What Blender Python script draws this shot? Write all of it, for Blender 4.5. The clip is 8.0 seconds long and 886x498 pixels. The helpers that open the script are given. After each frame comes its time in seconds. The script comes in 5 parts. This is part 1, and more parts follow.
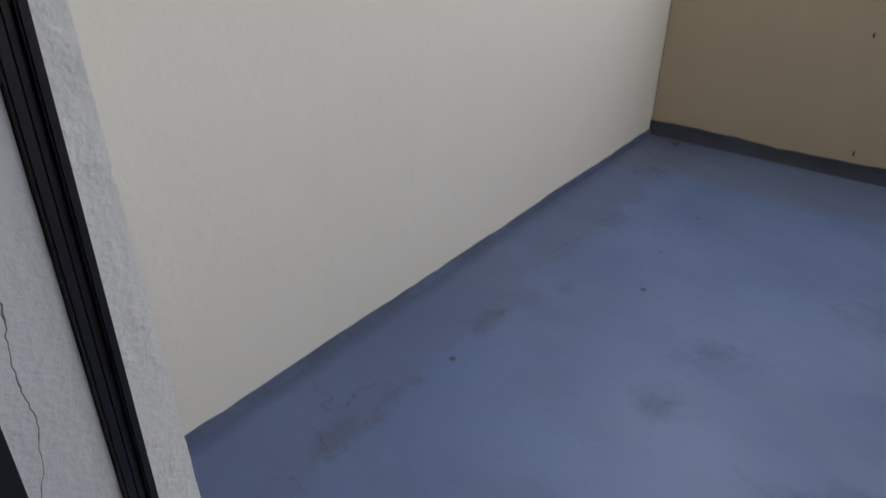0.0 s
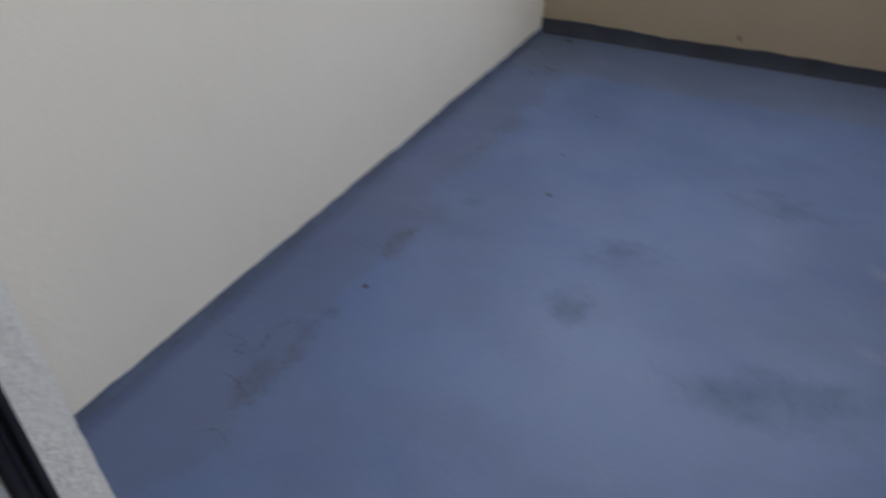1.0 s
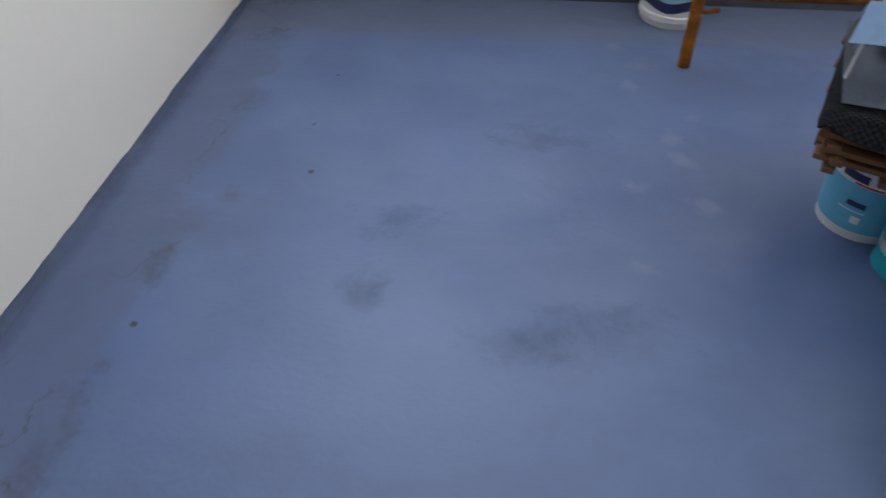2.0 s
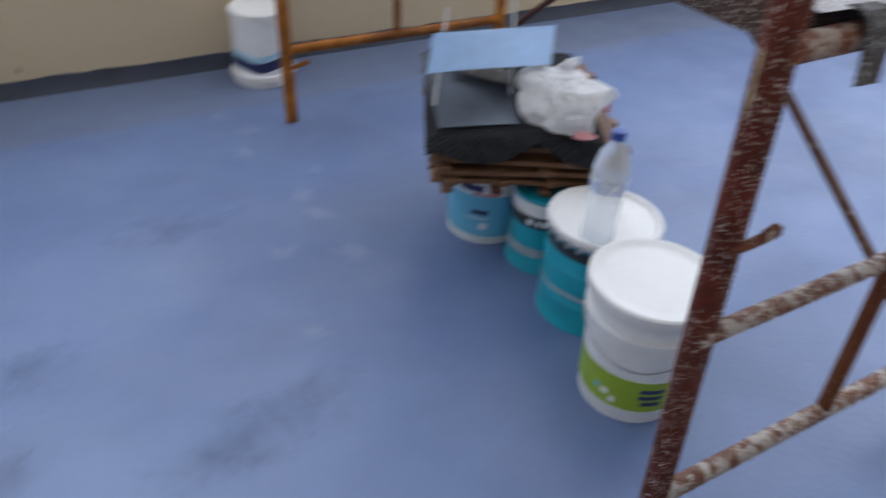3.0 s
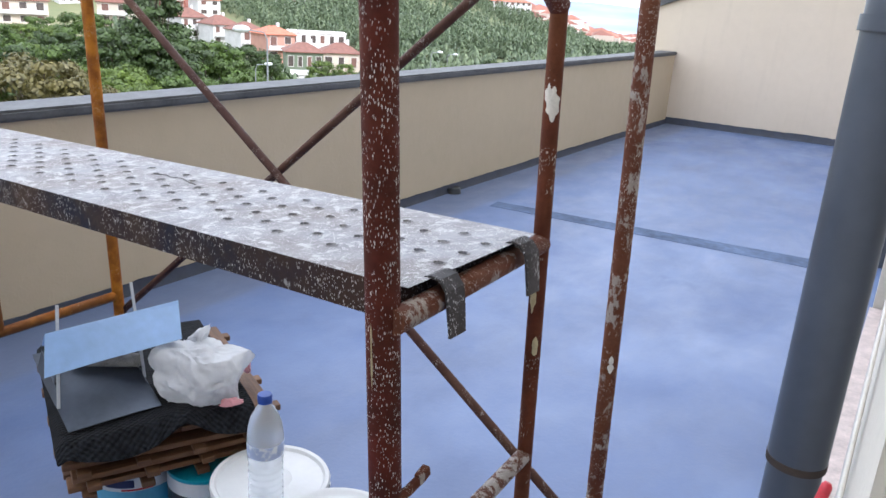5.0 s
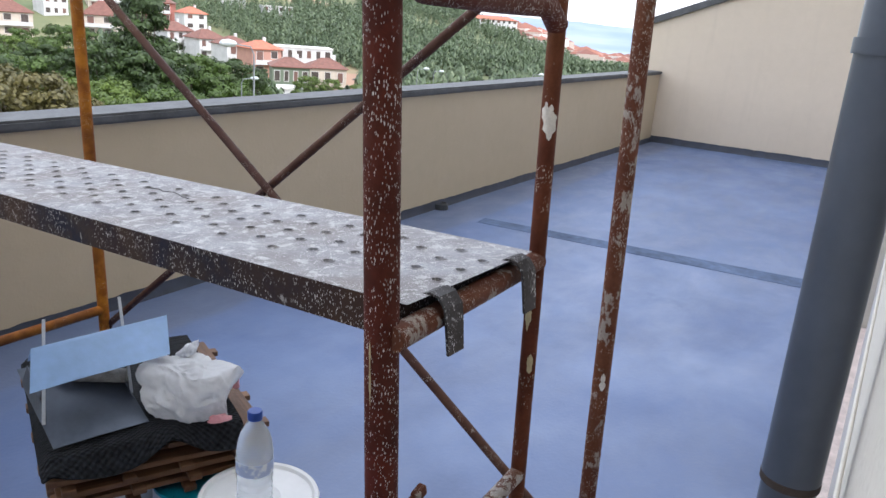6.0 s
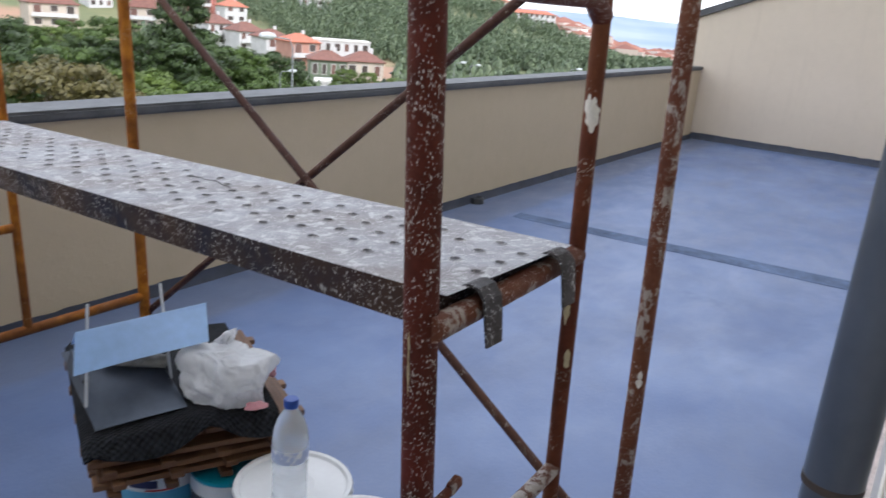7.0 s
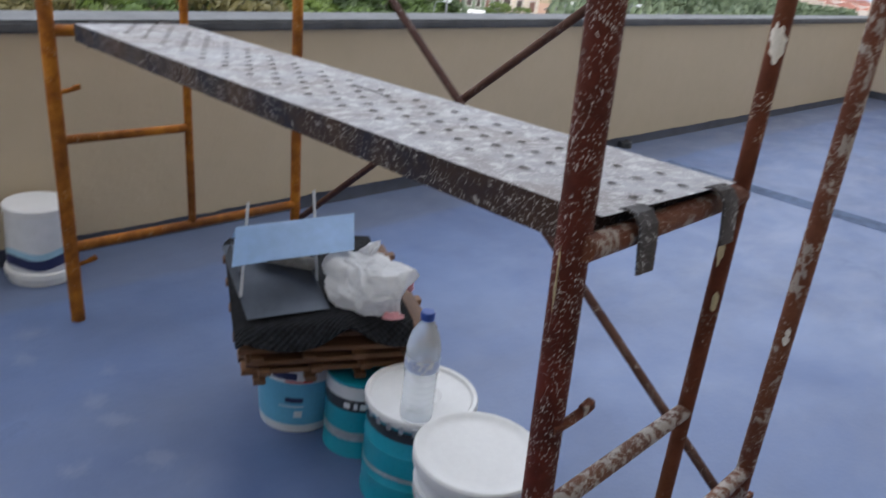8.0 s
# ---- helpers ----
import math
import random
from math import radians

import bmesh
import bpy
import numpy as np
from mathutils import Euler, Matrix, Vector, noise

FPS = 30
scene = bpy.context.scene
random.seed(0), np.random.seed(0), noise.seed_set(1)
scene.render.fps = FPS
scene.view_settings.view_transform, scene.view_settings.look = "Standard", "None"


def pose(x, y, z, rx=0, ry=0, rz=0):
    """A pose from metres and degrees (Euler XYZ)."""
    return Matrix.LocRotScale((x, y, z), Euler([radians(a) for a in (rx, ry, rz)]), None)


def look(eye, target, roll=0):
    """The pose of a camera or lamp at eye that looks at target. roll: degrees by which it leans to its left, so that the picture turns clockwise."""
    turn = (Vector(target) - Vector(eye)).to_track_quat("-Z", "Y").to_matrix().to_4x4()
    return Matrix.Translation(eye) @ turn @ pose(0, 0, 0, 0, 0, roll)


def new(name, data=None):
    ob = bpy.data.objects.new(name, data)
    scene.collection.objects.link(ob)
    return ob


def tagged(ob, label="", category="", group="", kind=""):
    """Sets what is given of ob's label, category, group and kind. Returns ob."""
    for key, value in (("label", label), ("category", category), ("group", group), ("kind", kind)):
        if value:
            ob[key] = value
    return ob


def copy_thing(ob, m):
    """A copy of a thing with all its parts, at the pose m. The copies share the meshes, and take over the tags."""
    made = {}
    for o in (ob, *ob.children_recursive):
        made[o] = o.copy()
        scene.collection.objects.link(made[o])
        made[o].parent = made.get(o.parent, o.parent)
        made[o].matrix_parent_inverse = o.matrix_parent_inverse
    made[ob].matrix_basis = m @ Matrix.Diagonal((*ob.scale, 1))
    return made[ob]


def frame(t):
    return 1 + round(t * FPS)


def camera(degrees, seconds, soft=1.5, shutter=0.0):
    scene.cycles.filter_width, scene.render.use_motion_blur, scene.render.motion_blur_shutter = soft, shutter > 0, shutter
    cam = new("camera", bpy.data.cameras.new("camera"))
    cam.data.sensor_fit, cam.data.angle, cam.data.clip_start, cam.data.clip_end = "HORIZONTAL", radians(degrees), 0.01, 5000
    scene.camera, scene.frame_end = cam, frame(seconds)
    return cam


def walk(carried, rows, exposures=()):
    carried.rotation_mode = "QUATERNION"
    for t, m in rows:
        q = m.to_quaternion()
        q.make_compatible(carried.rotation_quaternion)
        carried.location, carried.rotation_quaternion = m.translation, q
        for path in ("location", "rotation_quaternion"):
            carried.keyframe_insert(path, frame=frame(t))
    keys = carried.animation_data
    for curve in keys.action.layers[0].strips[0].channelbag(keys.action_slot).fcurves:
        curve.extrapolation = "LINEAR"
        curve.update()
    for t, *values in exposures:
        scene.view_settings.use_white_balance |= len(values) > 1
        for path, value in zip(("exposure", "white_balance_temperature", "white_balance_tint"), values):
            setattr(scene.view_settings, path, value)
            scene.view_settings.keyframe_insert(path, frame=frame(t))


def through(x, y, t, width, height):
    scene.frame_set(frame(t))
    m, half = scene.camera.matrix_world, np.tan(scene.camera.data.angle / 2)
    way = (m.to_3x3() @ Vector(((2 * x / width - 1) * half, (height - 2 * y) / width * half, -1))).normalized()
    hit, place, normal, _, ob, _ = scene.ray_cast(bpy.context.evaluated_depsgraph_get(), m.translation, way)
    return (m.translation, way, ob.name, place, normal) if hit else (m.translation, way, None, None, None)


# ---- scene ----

# ---------------------------------------------------------------- camera
cam = camera(60.28, 8.0, soft=1.5, shutter=0.5)
PATH = [
    (0.0, (1.778, 2.019, 1.426), (0.868, 3.478, 0.405), 1.31),
    (0.5, (1.75, 2.05, 1.437), (0.927, 3.471, 0.295), 1.2),
    (1.0, (1.742, 2.082, 1.428), (1.114, 3.539, 0.211), 0.5),
    (1.2, (1.701, 2.104, 1.432), (1.257, 3.567, 0.143), 2.4),
    (2.3, (1.647, 2.307, 1.453), (1.759, 3.793, 0.119), 1.8),
    (2.5, (1.734, 2.334, 1.423), (1.962, 3.827, 0.112), 2.54),
    (3.0, (1.71, 2.352, 1.445), (2.535, 3.729, 0.252), 4.26),
    (3.5, (1.723, 2.36, 1.472), (2.897, 3.613, 0.446), 4.63),
    (4.0, (1.737, 2.348, 1.496), (3.189, 3.406, 0.617), 7.33),
    (4.5, (1.73, 2.339, 1.526), (3.326, 3.311, 0.814), 5.62),
    (5.0, (1.712, 2.348, 1.54), (3.332, 3.346, 0.925), 3.72),
    (6.5, (1.703, 2.372, 1.539), (3.359, 3.343, 0.977), 4.9),
    (7.0, (1.7, 2.375, 1.534), (3.299, 3.418, 0.94), 4.75),
    (7.5, (1.682, 2.377, 1.521), (3.161, 3.556, 0.873), 5.65),
    (8.0, (1.672, 2.386, 1.498), (3.017, 3.646, 0.722), 7.17),
]
EXPOSURES = [(0.0, 0.53, 6100, 10), (1.0, 0.56, 6000, 10), (2.3, 0.97, 5900, 10), (2.5, 1.0, 5900, 10), (3.0, 1.33, 5800, 10), (3.5, 1.46, 5750, 10), (4.0, 1.74, 5700, 10), (4.5, 1.69, 5640, 10), (5.0, 1.5, 5680, 10), (6.5, 1.1, 5740, 10), (7.0, 1.04, 5760, 10), (8.0, 0.97, 5850, 10)]
walk(cam, [(t, look(e, g, r)) for t, e, g, r in PATH], EXPOSURES)

# ---------------------------------------------------------------- world and sun (thin overcast)
SUN_EL, SUN_AZ = radians(45), radians(196)      # azimuth from +y towards +x; the house shades the terrace
world = bpy.data.worlds.new("sky")
scene.world = world
world.use_nodes = True
wn = world.node_tree.nodes
sky = wn.new("ShaderNodeTexSky")
sky.sky_type, sky.sun_disc = "NISHITA", False
sky.sun_elevation, sky.sun_rotation = SUN_EL, SUN_AZ
sky.air_density, sky.dust_density, sky.ozone_density = 1.0, 4.0, 1.0
wmix = wn.new("ShaderNodeMixRGB")
wmix.inputs[0].default_value = 0.7
wmix.inputs[2].default_value = (9.7, 9.4, 9.0, 1)   # the even white of thin cloud
world.node_tree.links.new(sky.outputs[0], wmix.inputs[1])
world.node_tree.links.new(wmix.outputs[0], wn["Background"].inputs[0])
wn["Background"].inputs[1].default_value = 0.14
sun = new("sun", bpy.data.lights.new("sun", "SUN"))
sun.data.energy, sun.data.angle, sun.data.color = 1.5, radians(3), (1.0, 0.95, 0.87)
sun.matrix_world = look((math.sin(SUN_AZ) * 40, math.cos(SUN_AZ) * 40, 40 * math.tan(SUN_EL)), (0, 0, 0))

# ---------------------------------------------------------------- materials


class Mat:
    """A small builder for node materials."""

    def __init__(self, name, rough=0.6, metal=0.0):
        self.m = bpy.data.materials.new(name)
        self.m.use_nodes = True
        self.t = self.m.node_tree
        self.b = self.t.nodes["Principled BSDF"]
        self.b.inputs["Roughness"].default_value = rough
        self.b.inputs["Metallic"].default_value = metal
        self.coord = self.t.nodes.new("ShaderNodeTexCoord").outputs["Object"]

    def link(self, a, b):
        self.t.links.new(a, b)

    def stretch(self, sx, sy, sz):
        n = self.t.nodes.new("ShaderNodeMapping")
        n.inputs["Scale"].default_value = (sx, sy, sz)
        self.link(self.coord, n.inputs[0])
        return n.outputs[0]

    def noise(self, scale, detail=4.0, rough=0.55, lo=0.35, hi=0.65, at=None, distort=0.0):
        n = self.t.nodes.new("ShaderNodeTexNoise")
        n.inputs["Scale"].default_value, n.inputs["Detail"].default_value = scale, detail
        n.inputs["Roughness"].default_value, n.inputs["Distortion"].default_value = rough, distort
        self.link(at if at else self.coord, n.inputs["Vector"])
        return self.range(n.outputs["Fac"], lo, hi)

    def voronoi(self, scale, lo, hi, at=None, feature="F1"):
        n = self.t.nodes.new("ShaderNodeTexVoronoi")
        n.feature = feature
        n.inputs["Scale"].default_value = scale
        self.link(at if at else self.coord, n.inputs["Vector"])
        return self.range(n.outputs["Distance"], lo, hi)

    def range(self, a, lo, hi, to0=0.0, to1=1.0):
        n = self.t.nodes.new("ShaderNodeMapRange")
        n.inputs[1].default_value, n.inputs[2].default_value = lo, hi
        n.inputs[3].default_value, n.inputs[4].default_value = to0, to1
        self.link(a, n.inputs[0])
        return n.outputs[0]

    def math(self, op, a, b):
        n = self.t.nodes.new("ShaderNodeMath")
        n.operation = op
        for i, v in enumerate((a, b)):
            if isinstance(v, (int, float)):
                n.inputs[i].default_value = v
            else:
                self.link(v, n.inputs[i])
        return n.outputs[0]

    def mix(self, fac, a, b):
        n = self.t.nodes.new("ShaderNodeMixRGB")
        for i, v in enumerate((fac, a, b)):
            if isinstance(v, tuple):
                n.inputs[i].default_value = (*v, 1)
            elif isinstance(v, (int, float)):
                n.inputs[i].default_value = v
            else:
                self.link(v, n.inputs[i])
        return n.outputs[0]

    def axis(self, i):
        n = self.t.nodes.new("ShaderNodeSeparateXYZ")
        self.link(self.coord, n.inputs[0])
        return n.outputs[i]

    def random(self):
        return self.t.nodes.new("ShaderNodeObjectInfo").outputs["Random"]

    def island(self):
        return self.t.nodes.new("ShaderNodeNewGeometry").outputs["Random Per Island"]

    def color(self, v):
        if isinstance(v, tuple):
            self.b.inputs["Base Color"].default_value = (*v, 1)
        else:
            self.link(v, self.b.inputs["Base Color"])
        return self

    def rough(self, v):
        self.link(v, self.b.inputs["Roughness"])
        return self

    def bump(self, h, strength=0.4, dist=0.002):
        n = self.t.nodes.new("ShaderNodeBump")
        n.inputs["Strength"].default_value, n.inputs["Distance"].default_value = strength, dist
        self.link(h, n.inputs["Height"])
        self.link(n.outputs[0], self.b.inputs["Normal"])
        return self


def plain(name, col, rough=0.55, metal=0.0, vary=0.12, scale=14.0, bump=0.15):
    m = Mat(name, rough, metal)
    a = m.noise(scale, 5, lo=0.3, hi=0.7)
    b = m.noise(scale * 7, 3, lo=0.3, hi=0.7)
    dark = tuple(c * (1 - vary * 1.6) for c in col)
    light = tuple(min(1, c * (1 + vary)) for c in col)
    m.color(m.mix(m.math("ADD", m.math("MULTIPLY", a, 0.65), m.math("MULTIPLY", b, 0.35)), dark, light))
    m.rough(m.range(b, 0, 1, rough * 0.85, min(1, rough * 1.15)))
    if bump:
        m.bump(b, bump, 0.001)
    return m.m


def floor_paint():
    """Blue-grey roof paint: worn band along two walls, puddle stains, scuffs, drips."""
    m = Mat("floor_paint", 0.55)
    m.b.inputs["Specular IOR Level"].default_value = 0.5
    x, y = m.axis(0), m.axis(1)
    big = m.noise(0.9, 5, lo=0.3, hi=0.7, distort=0.6)
    mid = m.noise(4.0, 6, lo=0.3, hi=0.7)
    fine = m.noise(55, 3, lo=0.3, hi=0.7)
    streak = m.noise(2.2, 6, lo=0.42, hi=0.7, distort=0.25)
    col = m.mix(big, (0.076, 0.117, 0.25), (0.125, 0.182, 0.348))
    col = m.mix(m.math("MULTIPLY", mid, 0.35), col, (0.098, 0.133, 0.245))
    col = m.mix(m.math("MULTIPLY", streak, 0.45), col, (0.155, 0.207, 0.352))
    cloud = m.noise(1.15, 10, 0.66, lo=0.46, hi=0.7, at=m.stretch(0.9, 1.25, 1), distort=0.2)
    col = m.mix(m.math("MULTIPLY", cloud, 0.5), col, (0.07, 0.094, 0.168))
    # dull first coat along the side wall and the parapet, with a ragged edge
    wob = m.math("ADD", m.math("MULTIPLY", m.noise(3.2, 7, lo=0.2, hi=0.8), 0.26), m.math("MULTIPLY", m.noise(11, 5, lo=0.2, hi=0.8), 0.12))
    side = m.math("SUBTRACT", m.math("SUBTRACT", x, m.math("MULTIPLY", m.math("SUBTRACT", y, 2.33), 0.07)), 0.47)
    band = m.range(m.math("SUBTRACT", side, wob), 0.09, 0.14, 1, 0)
    col = m.mix(m.math("MULTIPLY", band, m.range(m.noise(6, 6, 0.7, lo=0.25, hi=0.75), 0, 1, 0.3, 0.5)), col, (0.085, 0.1, 0.16))
    # darker blue strip with an uneven edge along the foot of the side wall
    foot = m.math("SUBTRACT", m.math("SUBTRACT", x, m.math("MULTIPLY", m.math("SUBTRACT", y, 2.33), 0.0913)), 0.435)
    foot = m.range(m.math("SUBTRACT", foot, m.math("MULTIPLY", m.noise(9, 6, 0.7, lo=0.2, hi=0.8), 0.05)), 0.02, 0.05, 1, 0)
    col = m.mix(m.math("MULTIPLY", foot, 0.6), col, (0.06, 0.08, 0.155))
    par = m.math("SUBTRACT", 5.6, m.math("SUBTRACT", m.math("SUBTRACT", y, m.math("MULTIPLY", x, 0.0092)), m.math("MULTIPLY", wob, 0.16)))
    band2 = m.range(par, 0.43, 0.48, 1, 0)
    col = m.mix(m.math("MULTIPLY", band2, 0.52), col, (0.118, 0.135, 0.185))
    # dried puddle stains, dark patches, pale splashes and specks
    ragged = m.noise(8, 9, 0.7, lo=0.25, hi=0.75, distort=0.3)

    def blob(cx, cy, r, hard=0.2, sx=1.0, sy=1.0):
        n = m.t.nodes.new("ShaderNodeVectorMath")
        n.operation = "DISTANCE"
        m.link(m.stretch(sx, sy, 1), n.inputs[0])
        n.inputs[1].default_value = (cx * sx, cy * sy, 0)
        d = m.math("ADD", n.outputs["Value"], m.math("MULTIPLY", m.math("SUBTRACT", ragged, 0.5), r * 2.2))
        return m.range(d, r * hard, r, 1, 0)

    def spots(rows):
        out = None
        for row in rows:
            k = blob(*row)
            out = k if out is None else m.math("MAXIMUM", out, k)
        return out

    dirt = spots(((1.97, 4.46, 0.13, 0.0, 0.7, 1.5), (1.88, 3.54, 0.15, 0.0, 0.8, 1.5), (2.07, 3.59, 0.15, 0.0, 0.7, 1.6), (1.50, 3.98, 0.11, 0.0, 0.8, 1.2), (1.455, 3.69, 0.09, 0.0)))
    dirt = m.math("MAXIMUM", dirt, m.math("MULTIPLY", m.noise(1.9, 8, 0.7, lo=0.62, hi=0.78, distort=0.2), 0.45))
    col = m.mix(m.math("MULTIPLY", dirt, 0.36), col, (0.055, 0.065, 0.085))
    patch = spots(((0.79, 3.12, 0.09, 0.3, 1.8, 0.8), (0.825, 3.28, 0.10, 0.5, 2.2, 0.8), (0.835, 3.40, 0.04, 0.4), (0.87, 3.76, 0.08, 0.4, 1.8, 0.8), (0.99, 4.08, 0.05, 0.3), (0.94, 4.62, 0.08, 0.3, 1.5, 0.8)))
    col = m.mix(m.math("MULTIPLY", patch, m.range(m.noise(45, 4, lo=0.3, hi=0.7), 0, 1, 0.12, 0.5)), col, (0.048, 0.054, 0.08))
    pale = spots(((2.234, 4.20, 0.05, 0.2), (2.416, 4.494, 0.055, 0.2), (2.426, 4.356, 0.05, 0.2), (2.44, 4.125, 0.06, 0.1), (2.207, 3.83, 0.05, 0.1), (2.393, 5.0, 0.055, 0.1), (2.31, 4.85, 0.05, 0.1), (2.30, 5.18, 0.055, 0.1), (2.52, 4.62, 0.05, 0.1)))
    pale = m.math("MAXIMUM", pale, m.math("MULTIPLY", m.math("SUBTRACT", 1.0, m.voronoi(6.5, 0.02, 0.07)), m.math("MULTIPLY", ragged, m.noise(1.3, 2, lo=0.6, hi=0.7))))
    col = m.mix(m.math("MULTIPLY", pale, 0.14), col, (0.42, 0.45, 0.52))
    speck = spots(((1.216, 4.833, 0.012, 0.6), (1.213, 4.211, 0.012, 0.6), (0.872, 3.539, 0.012, 0.6), (0.898, 5.538, 0.026, 0.6), (1.18, 4.49, 0.01, 0.6)))
    col = m.mix(m.math("MULTIPLY", speck, 0.9), col, (0.03, 0.03, 0.03))
    # hairline cracks in the band
    line = m.math("ABSOLUTE", m.math("SUBTRACT", m.noise(3.4, 5, 0.5, lo=0.0, hi=1.0), 0.5), 0.0)
    crack = m.math("MULTIPLY", m.range(line, 0.0015, 0.006, 1, 0), m.math("MULTIPLY", band, m.noise(2.7, 2, lo=0.48, hi=0.58)))
    col = m.mix(m.math("MULTIPLY", crack, 0.6), col, (0.045, 0.05, 0.06))
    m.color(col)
    gloss = m.noise(1.7, 8, 0.65, lo=0.36, hi=0.64, at=m.stretch(0.7, 1.3, 1), distort=0.4)
    m.rough(m.math("ADD", m.math("ADD", m.range(gloss, 0, 1, 0.30, 0.5), m.math("MULTIPLY", mid, 0.08)), m.math("MULTIPLY", dirt, 0.25)))
    m.bump(m.math("ADD", m.math("MULTIPLY", mid, 0.7), m.math("MULTIPLY", fine, 0.3)), 0.35, 0.004)
    return m.m


def render_wall(name, light, dark, relief=0.3, grain=60.0, depth=0.003, runs=0.2):
    """Painted cement render."""
    m = Mat(name, 0.85)
    a = m.noise(1.1, 5, lo=0.3, hi=0.7)
    b = m.noise(9, 5, lo=0.3, hi=0.7)
    g = m.noise(grain, 4, lo=0.3, hi=0.75)
    lump = m.noise(grain * 0.33, 3, lo=0.5, hi=0.75)
    run = m.noise(3.0, 5, lo=0.55, hi=0.8, at=m.stretch(2.2, 2.2, 0.18))
    col = m.mix(m.math("ADD", m.math("MULTIPLY", a, 0.6), m.math("MULTIPLY", b, 0.4)), dark, light)
    col = m.mix(m.math("MULTIPLY", run, runs), col, tuple(c * 0.72 for c in dark))
    m.color(col)
    m.bump(m.math("ADD", m.math("MULTIPLY", g, 0.5), lump), relief, depth)
    return m.m


def scaffold_paint(name, base, second, rust, drops, amount, peel=0.0):
    """Tube paint gone to rust, splashed with paint and plaster drops; peel: how much of it is scabbed over."""
    m = Mat(name, 0.6)
    m.b.inputs["Specular IOR Level"].default_value = 0.2
    a = m.noise(13, 6, 0.65, lo=0.38, hi=0.62)
    b = m.noise(4, 4, lo=0.4, hi=0.62, at=m.stretch(1, 1, 0.4))
    g = m.noise(150, 3, lo=0.3, hi=0.7)
    col = m.mix(a, base, second)
    col = m.mix(m.math("MULTIPLY", b, 0.75), col, rust)
    col = m.mix(m.math("MULTIPLY", g, 0.35), col, tuple(c * 0.45 for c in base))
    warp = m.noise(60, 3, lo=0.2, hi=0.8)
    keep = m.noise(16, 4, 0.6, lo=0.52 - amount, hi=0.6 - amount)
    mask = None
    for scale, r, zs in ((400, 0.145, 0.28), (250, 0.115, 0.3), (130, 0.065, 0.42)):
        d = m.t.nodes.new("ShaderNodeTexVoronoi")
        d.inputs["Scale"].default_value = scale
        d.inputs["Randomness"].default_value = 1.0
        m.link(m.stretch(1, 1, zs), d.inputs["Vector"])
        dist = m.math("ADD", d.outputs["Distance"], m.math("MULTIPLY", m.math("SUBTRACT", warp, 0.5), 0.22))
        k = m.range(dist, r, r + 0.09, 1, 0)
        mask = k if mask is None else m.math("MAXIMUM", mask, k)
    mask = m.math("MULTIPLY", mask, keep)
    scab = m.noise(34, 7, 0.7, lo=0.66 - peel, hi=0.70 - peel, at=m.stretch(1, 1, 0.55))
    smear = m.noise(9, 7, 0.75, lo=0.70 - amount * 0.3, hi=0.74 - amount * 0.3, at=m.stretch(1, 1, 0.6))
    col = m.mix(m.math("MULTIPLY", scab, 0.75), col, tuple(c * 0.72 for c in drops))
    mask = m.math("MAXIMUM", mask, smear)
    m.color(m.mix(mask, col, drops))
    m.rough(m.range(a, 0, 1, 0.55, 0.8))
    m.bump(m.math("ADD", m.math("MULTIPLY", g, 0.35), m.math("ADD", mask, scab)), 0.5, 0.0012)
    return m.m


def foliage(name, dark, light, scale=0.7, through=0.25, leafwise=0.35):
    m = Mat(name, 0.55)
    n = m.noise(scale, 4, lo=0.32, hi=0.68)
    col = m.mix(m.math("ADD", m.math("MULTIPLY", m.island(), leafwise), m.math("MULTIPLY", n, 1 - leafwise)), dark, light)
    m.color(col)
    glow = m.t.nodes.new("ShaderNodeBsdfTranslucent")
    m.link(col, glow.inputs["Color"])
    both = m.t.nodes.new("ShaderNodeMixShader")
    both.inputs[0].default_value = through
    m.link(m.b.outputs[0], both.inputs[1])
    m.link(glow.outputs[0], both.inputs[2])
    m.link(both.outputs[0], m.t.nodes["Material Output"].inputs["Surface"])
    return m.m


M_FLOOR = floor_paint()
M_SIDE = render_wall("cream_render", (0.87, 0.825, 0.735), (0.84, 0.795, 0.70), 0.16, 75, 0.003, 0.06)
M_CREAM = render_wall("beige_render", (0.51, 0.42, 0.30), (0.46, 0.38, 0.265), 0.25, 70, 0.003, 0.07)
M_END = render_wall("pale_beige_render", (0.60, 0.515, 0.415), (0.555, 0.475, 0.38), 0.3, 60)
M_FRONT = render_wall("front_render", (0.66, 0.615, 0.54), (0.61, 0.565, 0.49), 0.4, 75, 0.003, 0.1)
M_ROUGH = render_wall("rough_plaster", (0.84, 0.825, 0.80), (0.80, 0.785, 0.76), 0.42, 85, 0.004, 0.05)
def cracked():
    m = Mat("cracked_plaster", 0.8)
    a = m.noise(5, 5, lo=0.3, hi=0.7)
    warp = m.math("MULTIPLY", m.noise(8, 4, 0.5, lo=0.2, hi=0.8), 0.055)
    line = m.math("ABSOLUTE", m.math("SUBTRACT", m.math("ADD", m.axis(1), warp), 2.268), 0.0)
    crack = m.range(line, 0.0002, 0.0009, 1, 0)
    col = m.mix(a, (0.68, 0.68, 0.70), (0.77, 0.77, 0.79))
    m.color(m.mix(m.math("MULTIPLY", crack, 0.85), col, (0.08, 0.075, 0.07)))
    m.bump(m.math("SUBTRACT", m.noise(70, 4, lo=0.3, hi=0.7), m.math("MULTIPLY", crack, 3.0)), 0.5, 0.002)
    return m.m


